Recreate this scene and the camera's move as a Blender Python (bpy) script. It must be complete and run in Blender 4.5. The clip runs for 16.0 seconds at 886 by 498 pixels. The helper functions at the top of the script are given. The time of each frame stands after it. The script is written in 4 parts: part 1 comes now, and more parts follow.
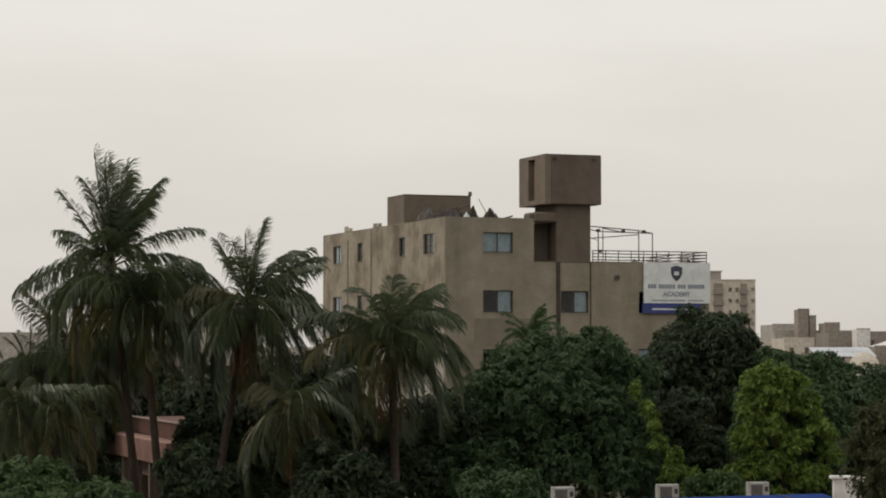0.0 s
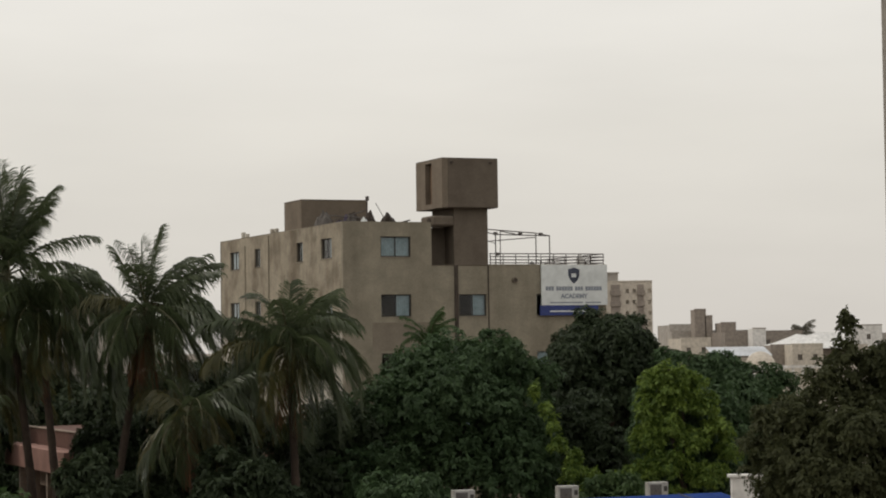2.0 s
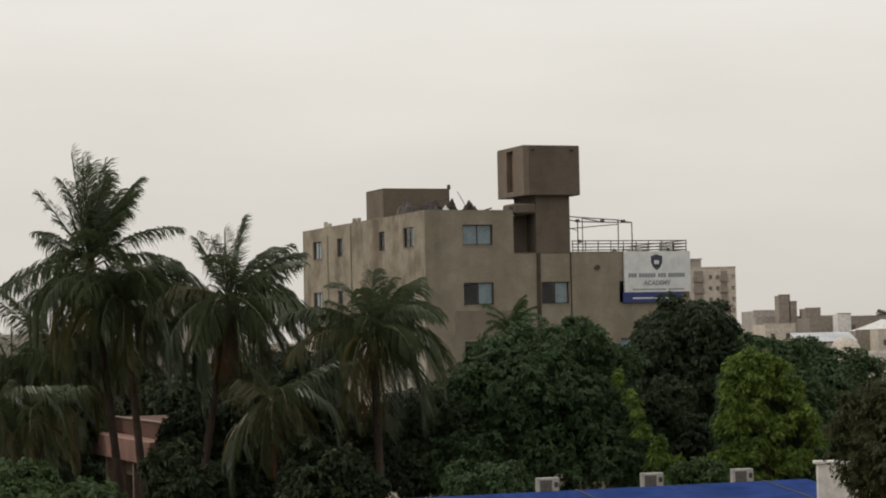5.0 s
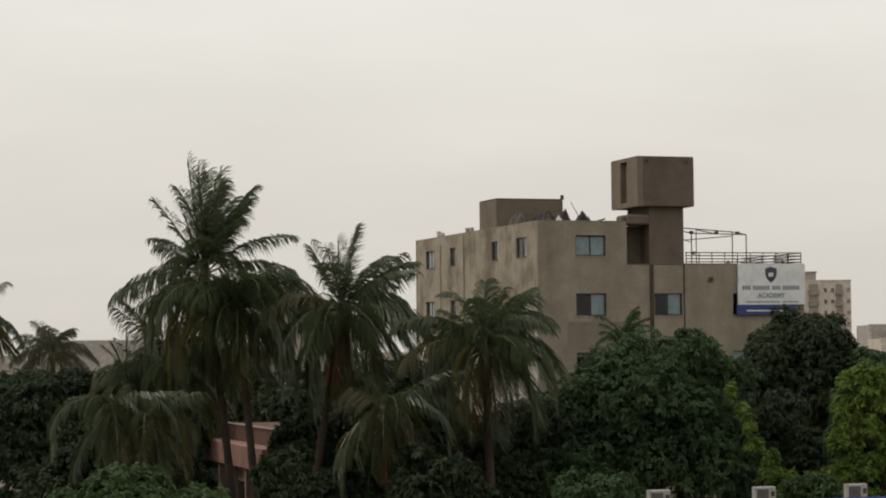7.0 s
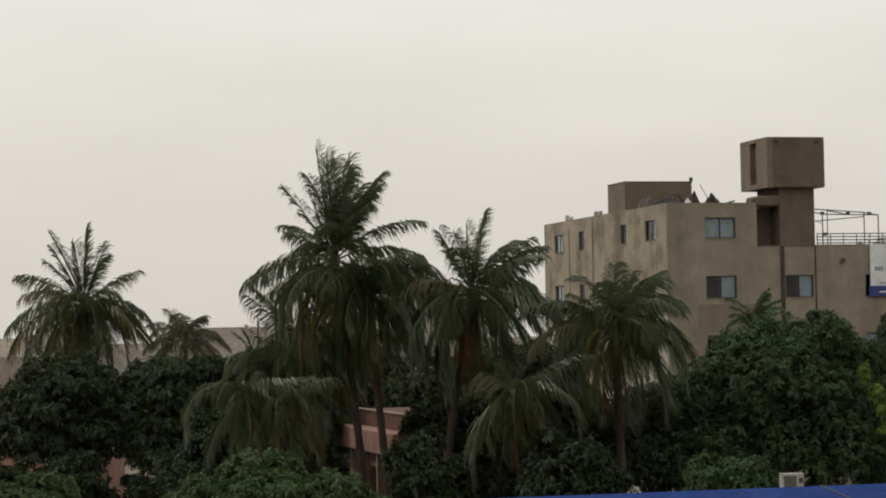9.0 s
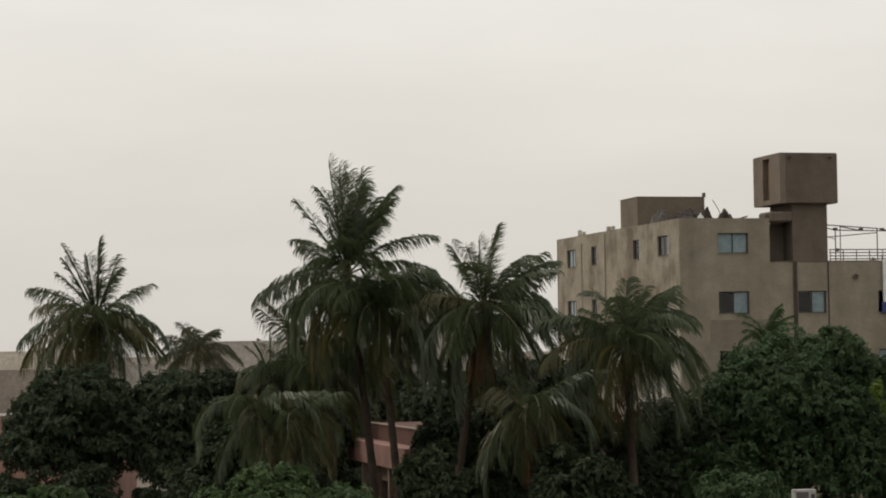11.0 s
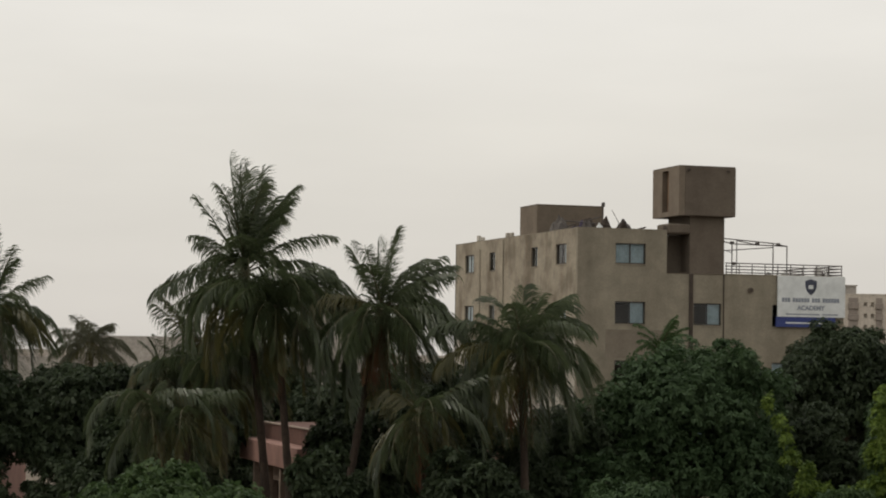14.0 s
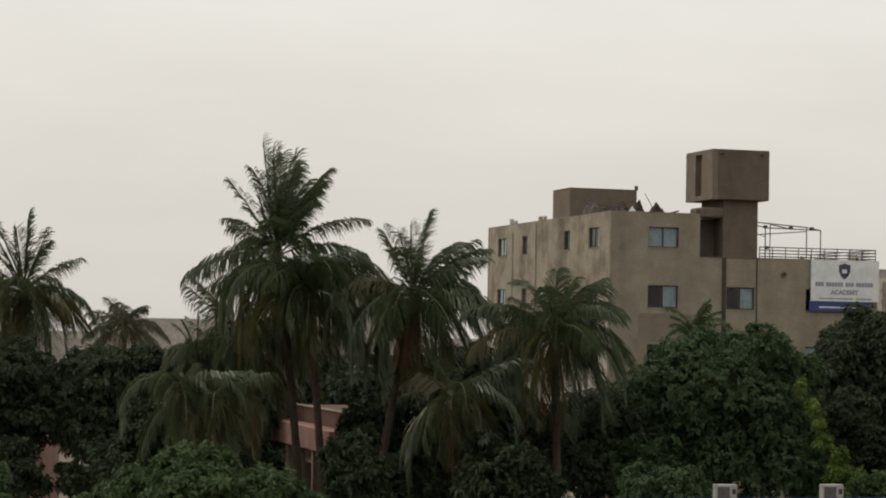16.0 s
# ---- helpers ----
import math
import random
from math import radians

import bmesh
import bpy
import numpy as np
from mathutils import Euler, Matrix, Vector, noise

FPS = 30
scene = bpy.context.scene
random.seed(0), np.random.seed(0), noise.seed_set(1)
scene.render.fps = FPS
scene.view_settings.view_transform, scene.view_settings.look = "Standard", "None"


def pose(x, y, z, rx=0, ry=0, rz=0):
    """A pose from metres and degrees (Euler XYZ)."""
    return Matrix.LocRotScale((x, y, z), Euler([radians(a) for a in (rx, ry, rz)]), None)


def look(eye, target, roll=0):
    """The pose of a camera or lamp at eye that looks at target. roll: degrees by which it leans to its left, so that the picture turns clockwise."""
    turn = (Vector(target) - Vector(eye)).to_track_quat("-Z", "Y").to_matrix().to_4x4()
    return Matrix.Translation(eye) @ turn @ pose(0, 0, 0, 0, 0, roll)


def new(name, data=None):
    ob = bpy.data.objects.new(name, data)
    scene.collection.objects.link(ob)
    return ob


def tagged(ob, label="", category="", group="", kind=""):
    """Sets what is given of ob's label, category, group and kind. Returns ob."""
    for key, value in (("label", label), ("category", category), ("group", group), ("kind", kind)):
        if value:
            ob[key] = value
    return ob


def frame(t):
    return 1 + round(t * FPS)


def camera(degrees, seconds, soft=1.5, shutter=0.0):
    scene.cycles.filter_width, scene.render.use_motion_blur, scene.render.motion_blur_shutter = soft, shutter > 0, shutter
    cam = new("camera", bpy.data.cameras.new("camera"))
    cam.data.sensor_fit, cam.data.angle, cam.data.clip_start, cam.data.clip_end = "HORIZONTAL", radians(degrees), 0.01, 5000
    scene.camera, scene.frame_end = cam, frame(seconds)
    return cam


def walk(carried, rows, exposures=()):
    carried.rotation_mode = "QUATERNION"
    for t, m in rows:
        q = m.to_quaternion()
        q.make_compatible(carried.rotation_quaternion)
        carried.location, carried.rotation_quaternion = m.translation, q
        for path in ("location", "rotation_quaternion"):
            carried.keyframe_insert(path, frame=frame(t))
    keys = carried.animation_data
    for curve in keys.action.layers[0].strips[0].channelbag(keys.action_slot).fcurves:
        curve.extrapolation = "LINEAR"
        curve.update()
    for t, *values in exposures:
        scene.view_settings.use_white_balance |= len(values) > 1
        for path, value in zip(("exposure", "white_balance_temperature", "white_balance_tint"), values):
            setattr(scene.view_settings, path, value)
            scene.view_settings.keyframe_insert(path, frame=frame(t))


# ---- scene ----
# camera: held by hand high above the street, turning where it stands
EYE = 9.7
cam = camera(23.0, 16.0, soft=1.95)
ROWS = [
    (0.0, -0.000, 2.440, -0.000),
    (0.5, 0.161, 2.308, 0.722),
    (1.0, -0.685, 1.874, 0.860),
    (1.5, -1.669, 2.233, 0.760),
    (2.0, -2.695, 2.532, 0.788),
    (2.5, -2.674, 2.511, 0.708),
    (3.0, -2.288, 2.413, 0.715),
    (3.5, -1.866, 2.276, 0.763),
    (4.0, -1.480, 2.190, 0.795),
    (4.2, -1.287, 2.119, 0.962),
    (6.5, 1.453, 2.614, 0.607),
    (7.0, 2.436, 2.562, 0.549),
    (7.5, 3.285, 2.406, 0.643),
    (8.0, 3.985, 2.400, 0.836),
    (8.5, 4.949, 2.489, 0.828),
    (9.0, 5.826, 2.204, 1.038),
    (9.2, 6.089, 2.010, 1.201),
    (11.3, 6.090, 2.685, 0.742),
    (11.5, 5.952, 2.731, 0.771),
    (12.0, 5.589, 2.869, 0.606),
    (12.5, 5.124, 3.175, 0.210),
    (13.0, 4.498, 3.076, -0.251),
    (13.5, 3.553, 2.783, -0.400),
    (14.0, 3.486, 2.663, -0.905),
    (14.5, 3.688, 2.613, -1.180),
    (15.0, 3.861, 2.382, -1.184),
    (15.5, 4.187, 2.046, -1.116),
    (16.0, 4.339, 2.207, -1.084),
]
walk(cam, [(t, pose(0, 0, EYE, 90 + pitch, 0, yaw) @ pose(0, 0, 0, 0, 0, -roll)) for t, yaw, pitch, roll in ROWS])

# ---- light: a bright hazy overcast sky, softly stronger from the west ----
SUN_ELEV, SUN_AZ = radians(38), radians(-105)
world = bpy.data.worlds.new("overcast_sky")
scene.world = world
world.use_nodes = True
wn, wl = world.node_tree.nodes, world.node_tree.links
wn.clear()
w_out = wn.new("ShaderNodeOutputWorld")
w_bg = wn.new("ShaderNodeBackground")
w_sky = wn.new("ShaderNodeTexSky")
w_sky.sky_type, w_sky.sun_disc = "NISHITA", False
w_sky.sun_elevation, w_sky.sun_rotation = SUN_ELEV, SUN_AZ
w_sky.dust_density = 6.0
w_dim = wn.new("ShaderNodeVectorMath")
w_dim.operation = "SCALE"
w_dim.inputs["Scale"].default_value = 0.08
wl.new(w_sky.outputs[0], w_dim.inputs[0])
w_co = wn.new("ShaderNodeTexCoord")
w_sep = wn.new("ShaderNodeSeparateXYZ")
wl.new(w_co.outputs["Generated"], w_sep.inputs[0])
w_ramp = wn.new("ShaderNodeValToRGB")
ramp = w_ramp.color_ramp
ramp.elements[0].position, ramp.elements[0].color = 0.0, (0.683, 0.643, 0.589, 1)
ramp.elements[1].position, ramp.elements[1].color = 1.0, (0.968, 0.946, 0.914, 1)
for at, col in ((0.05, (0.731, 0.697, 0.636, 1)), (0.10, (0.79, 0.758, 0.693, 1)), (0.17, (0.86, 0.833, 0.779, 1))):
    e = ramp.elements.new(at)
    e.color = col
wl.new(w_sep.outputs["Z"], w_ramp.inputs[0])
w_map = wn.new("ShaderNodeMapping")
w_map.inputs["Scale"].default_value = (5, 5, 22)
wl.new(w_co.outputs["Generated"], w_map.inputs["Vector"])
w_noise = wn.new("ShaderNodeTexNoise")
w_noise.inputs["Scale"].default_value = 1.3
w_noise.inputs["Detail"].default_value = 5
wl.new(w_map.outputs[0], w_noise.inputs["Vector"])
w_rng = wn.new("ShaderNodeMapRange")
w_rng.inputs["From Min"].default_value, w_rng.inputs["From Max"].default_value = 0.3, 0.7
w_rng.inputs["To Min"].default_value, w_rng.inputs["To Max"].default_value = 0.965, 1.03
wl.new(w_noise.outputs[0], w_rng.inputs["Value"])
w_cloud = wn.new("ShaderNodeVectorMath")
w_cloud.operation = "SCALE"
wl.new(w_ramp.outputs[0], w_cloud.inputs[0])
wl.new(w_rng.outputs[0], w_cloud.inputs["Scale"])
w_mix = wn.new("ShaderNodeMix")
w_mix.data_type = "RGBA"
w_mix.inputs[0].default_value = 0.95
wl.new(w_dim.outputs[0], w_mix.inputs[6])
wl.new(w_cloud.outputs[0], w_mix.inputs[7])
wl.new(w_mix.outputs[2], w_bg.inputs["Color"])
w_bg.inputs["Strength"].default_value = 1.0
wl.new(w_bg.outputs[0], w_out.inputs[0])

sun_data = bpy.data.lights.new("sun", "SUN")
sun_data.energy, sun_data.angle, sun_data.color = 0.75, radians(14), (1.0, 0.94, 0.84)
sun = new("sun", sun_data)
sun.matrix_world = look((-60, -8, 50), (0, 0, 0))


# ---- materials ----
def mat(name, col, dark=None, scale=1.5, fine=18.0, bump=0.15, rough=0.85, streak=0.0, metal=0.0, spec=0.35, grain=0.18, patch=(0.38, 0.68), mottle=0.10):
    """A weathered surface: base colour, blotches towards a second colour, fine grain, rain streaks and a little relief."""
    m = bpy.data.materials.new(name)
    m.use_nodes = True
    n, l = m.node_tree.nodes, m.node_tree.links
    b = n["Principled BSDF"]
    b.inputs["Roughness"].default_value, b.inputs["Metallic"].default_value = rough, metal
    b.inputs["Specular IOR Level"].default_value = spec
    dark = dark or tuple(c * 0.7 for c in col)
    co = n.new("ShaderNodeTexCoord")
    big = n.new("ShaderNodeTexNoise")
    big.inputs["Scale"].default_value, big.inputs["Detail"].default_value = scale, 6
    l.new(co.outputs["Object"], big.inputs["Vector"])
    r1 = n.new("ShaderNodeMapRange")
    r1.inputs["From Min"].default_value, r1.inputs["From Max"].default_value = patch
    l.new(big.outputs[0], r1.inputs["Value"])
    mx = n.new("ShaderNodeMix")
    mx.data_type = "RGBA"
    mx.inputs[6].default_value, mx.inputs[7].default_value = (*col, 1), (*dark, 1)
    fac = r1.outputs[0]
    if streak:
        mp = n.new("ShaderNodeMapping")
        mp.inputs["Scale"].default_value = (0.55, 0.55, 0.10)
        l.new(co.outputs["Object"], mp.inputs["Vector"])
        st = n.new("ShaderNodeTexNoise")
        st.inputs["Scale"].default_value, st.inputs["Detail"].default_value = 1.6, 5
        l.new(mp.outputs[0], st.inputs["Vector"])
        r2 = n.new("ShaderNodeMapRange")
        r2.inputs["From Min"].default_value, r2.inputs["From Max"].default_value = 0.45, 0.75
        r2.inputs["To Max"].default_value = streak
        l.new(st.outputs[0], r2.inputs["Value"])
        ad = n.new("ShaderNodeMath")
        ad.operation, ad.use_clamp = "ADD", True
        sc = n.new("ShaderNodeMath")
        sc.operation = "MULTIPLY"
        sc.inputs[1].default_value = 0.6
        l.new(r1.outputs[0], sc.inputs[0])
        l.new(sc.outputs[0], ad.inputs[0])
        l.new(r2.outputs[0], ad.inputs[1])
        fac = ad.outputs[0]
    l.new(fac, mx.inputs[0])
    fn = n.new("ShaderNodeTexNoise")
    fn.inputs["Scale"].default_value, fn.inputs["Detail"].default_value = fine, 4
    l.new(co.outputs["Object"], fn.inputs["Vector"])
    r3 = n.new("ShaderNodeMapRange")
    r3.inputs["From Min"].default_value, r3.inputs["From Max"].default_value = 0.3, 0.7
    r3.inputs["To Min"].default_value, r3.inputs["To Max"].default_value = 1 - grain, 1 + grain
    l.new(fn.outputs[0], r3.inputs["Value"])
    md = n.new("ShaderNodeTexNoise")
    md.inputs["Scale"].default_value, md.inputs["Detail"].default_value, md.inputs["Roughness"].default_value = scale * 3.3, 5, 0.65
    l.new(co.outputs["Object"], md.inputs["Vector"])
    r4 = n.new("ShaderNodeMapRange")
    r4.inputs["From Min"].default_value, r4.inputs["From Max"].default_value = 0.3, 0.7
    r4.inputs["To Min"].default_value, r4.inputs["To Max"].default_value = 1 - mottle, 1 + mottle
    l.new(md.outputs[0], r4.inputs["Value"])
    both = n.new("ShaderNodeMath")
    both.operation = "MULTIPLY"
    l.new(r3.outputs[0], both.inputs[0])
    l.new(r4.outputs[0], both.inputs[1])
    mul = n.new("ShaderNodeVectorMath")
    mul.operation = "SCALE"
    l.new(mx.outputs[2], mul.inputs[0])
    l.new(both.outputs[0], mul.inputs["Scale"])
    l.new(mul.outputs[0], b.inputs["Base Color"])
    if bump:
        bp = n.new("ShaderNodeBump")
        bp.inputs["Strength"].default_value, bp.inputs["Distance"].default_value = bump, 0.05
        l.new(fn.outputs[0], bp.inputs["Height"])
        l.new(bp.outputs[0], b.inputs["Normal"])
    return m


def leaf_mat(name, col, alt, rough=0.5, glow=0.25, bias=-0.02, spec=0.20):
    """Foliage: each leaf its own shade between two greens, a waxy sheen, some light let through."""
    m = bpy.data.materials.new(name)
    m.use_nodes = True
    n, l = m.node_tree.nodes, m.node_tree.links
    b, out = n["Principled BSDF"], n["Material Output"]
    geo = n.new("ShaderNodeNewGeometry")
    co = n.new("ShaderNodeTexCoord")
    ns = n.new("ShaderNodeTexNoise")
    ns.inputs["Scale"].default_value, ns.inputs["Detail"].default_value = 0.9, 3
    l.new(co.outputs["Object"], ns.inputs["Vector"])
    ad = n.new("ShaderNodeMath")
    ad.operation = "MULTIPLY_ADD"
    ad.inputs[1].default_value, ad.inputs[2].default_value = 0.55, bias
    l.new(geo.outputs["Random Per Island"], ad.inputs[0])
    a2 = n.new("ShaderNodeMath")
    a2.operation, a2.use_clamp = "MULTIPLY_ADD", True
    a2.inputs[1].default_value = 0.8
    l.new(ns.outputs[0], a2.inputs[0])
    l.new(ad.outputs[0], a2.inputs[2])
    mx = n.new("ShaderNodeMix")
    mx.data_type = "RGBA"
    mx.inputs[6].default_value, mx.inputs[7].default_value = (*col, 1), (*alt, 1)
    l.new(a2.outputs[0], mx.inputs[0])
    l.new(mx.outputs[2], b.inputs["Base Color"])
    b.inputs["Roughness"].default_value = rough
    b.inputs["Specular IOR Level"].default_value = spec
    tr = n.new("ShaderNodeBsdfTranslucent")
    l.new(mx.outputs[2], tr.inputs["Color"])
    ms = n.new("ShaderNodeMixShader")
    ms.inputs[0].default_value = glow
    l.new(b.outputs[0], ms.inputs[1])
    l.new(tr.outputs[0], ms.inputs[2])
    l.new(ms.outputs[0], out.inputs["Surface"])
    return m


def glass_mat(name):
    m = bpy.data.materials.new(name)
    m.use_nodes = True
    n, l = m.node_tree.nodes, m.node_tree.links
    n.remove(n["Principled BSDF"])
    t = n.new("ShaderNodeBsdfTransparent")
    t.inputs[0].default_value = (0.75, 0.82, 0.82, 1)
    g = n.new("ShaderNodeBsdfGlossy")
    g.inputs["Roughness"].default_value = 0.03
    f = n.new("ShaderNodeFresnel")
    f.inputs[0].default_value = 1.52
    x = n.new("ShaderNodeMixShader")
    l.new(f.outputs[0], x.inputs[0])
    l.new(t.outputs[0], x.inputs[1])
    l.new(g.outputs[0], x.inputs[2])
    l.new(x.outputs[0], n["Material Output"].inputs["Surface"])
    return m


PLASTER = mat("stained_plaster", (0.256, 0.227, 0.172), (0.152, 0.130, 0.096), 0.30, 9, 0.12, 0.92, 0.42, grain=0.08, patch=(0.44, 0.64), mottle=0.14)
STAINED = mat("rain_streaked_plaster", (0.30, 0.262, 0.20), (0.125, 0.098, 0.068), 0.42, 7, 0.15, 0.92, 0.55, grain=0.10, patch=(0.45, 0.62), mottle=0.20)
OLDCOAT = mat("old_plaster_coat", (0.205, 0.175, 0.135), (0.15, 0.125, 0.095), 0.5, 9, 0.12, 0.92, 0.3, grain=0.08)
PALE = mat("pale_wall_finish", (0.46, 0.43, 0.37), (0.32, 0.28, 0.23), 0.7, 9, 0.1, 0.92, 0.5, grain=0.06)
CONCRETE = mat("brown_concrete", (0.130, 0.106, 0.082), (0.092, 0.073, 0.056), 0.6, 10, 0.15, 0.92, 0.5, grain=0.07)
TANKSIDE = mat("pale_streaked_concrete", (0.175, 0.142, 0.108), (0.12, 0.095, 0.07), 0.6, 10, 0.15, 0.92, 0.5, grain=0.07)
RUSTBACK = mat("rust_stained_concrete", (0.20, 0.13, 0.08), (0.13, 0.08, 0.05), 0.9, 10, 0.15, 0.92, 0.6)
PURPLE = mat("faded_purple_tarpaulin", (0.075, 0.06, 0.10), (0.045, 0.038, 0.06), 1.5, 9, 0.3, 0.85)
DARKWALL = mat("dark_brown_surface", (0.07, 0.055, 0.044), (0.045, 0.035, 0.028), 0.8, 10, 0.1, 0.95)
ROOFING = mat("grey_roof_screed", (0.27, 0.25, 0.22), (0.17, 0.15, 0.13), 0.8, 12, 0.2)
FRAME = mat("dark_window_frame", (0.05, 0.045, 0.04), None, 4, 40, 0.02, 0.5)
CURTAIN = mat("grey_blue_curtain", (0.56, 0.63, 0.67), (0.42, 0.49, 0.53), 1.2, 14, 0.05, 0.9)
GLASS = glass_mat("window_glass")
STEEL = mat("weathered_steel", (0.11, 0.10, 0.095), (0.07, 0.055, 0.045), 3, 30, 0.05, 0.6, 0, 0.3)
WHITE = mat("white_sheet", (0.64, 0.66, 0.65), (0.56, 0.58, 0.57), 0.8, 20, 0.03, 0.6, grain=0.03)
INK = mat("grey_lettering", (0.23, 0.25, 0.28), (0.19, 0.21, 0.25), 2, 20, 0, 0.6)
NAVY = mat("navy_print", (0.05, 0.056, 0.085), (0.035, 0.04, 0.06), 2, 20, 0, 0.5)
BANNER = mat("blue_banner", (0.030, 0.046, 0.17), (0.025, 0.038, 0.13), 1, 20, 0, 0.5)
# second, lighter blue in blotches and streaks paints highlights on the sheet
SHEETBLUE = mat("blue_canopy_sheet", (0.014, 0.036, 0.145), (0.024, 0.054, 0.20), 0.45, 3, 0.25, 0.8, 0.4, grain=0.10, spec=0.05, patch=(0.42, 0.6))
ACWHITE = mat("cream_enamel", (0.37, 0.36, 0.33), (0.26, 0.25, 0.22), 2, 30, 0.02, 0.5)
ACGRILLE = mat("grey_grille", (0.13, 0.12, 0.11), None, 5, 40, 0.02, 0.6)
PINK = mat("salmon_paint", (0.32, 0.185, 0.15), (0.23, 0.13, 0.105), 0.6, 9, 0.1, 0.9, 0.4, grain=0.06)
BRICKRED = mat("faded_red_paint", (0.13, 0.07, 0.054), (0.09, 0.05, 0.04), 0.8, 9, 0.1, 0.9, 0.4)
BARK = mat("palm_bark", (0.058, 0.041, 0.030), (0.034, 0.024, 0.018), 1.5, 9, 0.4, 0.95)
DULLCREAM = mat("dull_cream_paint", (0.27, 0.21, 0.165), (0.19, 0.145, 0.115), 0.6, 9, 0.1, 0.9, 0.4)
BARK2 = mat("tree_bark", (0.08, 0.062, 0.048), (0.05, 0.04, 0.03), 2, 14, 0.4, 0.95)
RACHIS = mat("palm_rib", (0.075, 0.075, 0.035), (0.06, 0.05, 0.025), 2, 20, 0.05, 0.6)
EARTH = mat("dusty_ground", (0.20, 0.165, 0.125), (0.12, 0.10, 0.08), 0.08, 1.5, 0.2, 0.95)
FARGREY = mat("grey_far_wall", (0.36, 0.33, 0.295), (0.28, 0.255, 0.225), 0.15, 3, 0.05, 0.95, 0.5)
FARBROWN = mat("brown_far_wall", (0.255, 0.22, 0.188), (0.20, 0.17, 0.146), 0.15, 3, 0.05, 0.95, 0.4)
FARCREAM = mat("cream_far_wall", (0.50, 0.45, 0.38), (0.41, 0.365, 0.31), 0.15, 3, 0.05, 0.95, 0.4)
FARWHITE = mat("white_far_wall", (0.68, 0.66, 0.63), (0.52, 0.50, 0.47), 0.2, 3, 0.05, 0.9, 0.4)
TENTWHITE = mat("white_tent_cloth", (0.62, 0.61, 0.59), (0.50, 0.49, 0.47), 0.2, 3, 0.05, 0.8)
TIN = mat("pale_tin_roof", (0.46, 0.48, 0.50), (0.36, 0.37, 0.38), 0.3, 5, 0.05, 0.5)
LEAF_PALM = leaf_mat("palm_green", (0.032, 0.046, 0.023), (0.104, 0.129, 0.062), 0.32, 0.48, -0.06, 0.5)
LEAF_PALM_OLD = leaf_mat("palm_olive", (0.048, 0.052, 0.019), (0.140, 0.128, 0.048), 0.36, 0.48, -0.06, 0.45)
LEAF_DEAD = leaf_mat("palm_dead", (0.12, 0.060, 0.033), (0.18, 0.09, 0.048), 0.8, 0.3)
LEAF_MANGO = leaf_mat("mango_green", (0.028, 0.052, 0.023), (0.082, 0.130, 0.056), 0.5, 0.36, -0.10)
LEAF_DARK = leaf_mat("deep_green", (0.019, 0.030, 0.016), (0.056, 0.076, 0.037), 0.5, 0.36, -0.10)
LEAF_BRIGHT = leaf_mat("vine_green", (0.018, 0.052, 0.014), (0.23, 0.31, 0.06), 0.5, 0.45, -0.14)
LEAF_FRESH = leaf_mat("fresh_green", (0.022, 0.048, 0.018), (0.088, 0.132, 0.048), 0.5, 0.40, -0.12)
LEAF_OLIVE = leaf_mat("dusty_olive", (0.036, 0.043, 0.020), (0.076, 0.083, 0.036), 0.6, 0.45)
# paler, greyer green for the small palm at 150 m
LEAF_GREYPALM = leaf_mat("pale_grey_palm", (0.070, 0.074, 0.050), (0.135, 0.135, 0.092), 0.5, 0.45)
# leaves of the farthest palms: haze put into a pale, greyed green
LEAF_HAZED = leaf_mat("haze_paled_palm", (0.15, 0.145, 0.12), (0.21, 0.20, 0.165), 0.8, 0.45)
SHADEHOLE = mat("shaded_opening", (0.17, 0.15, 0.132), None, 1, 8, 0, 0.9)


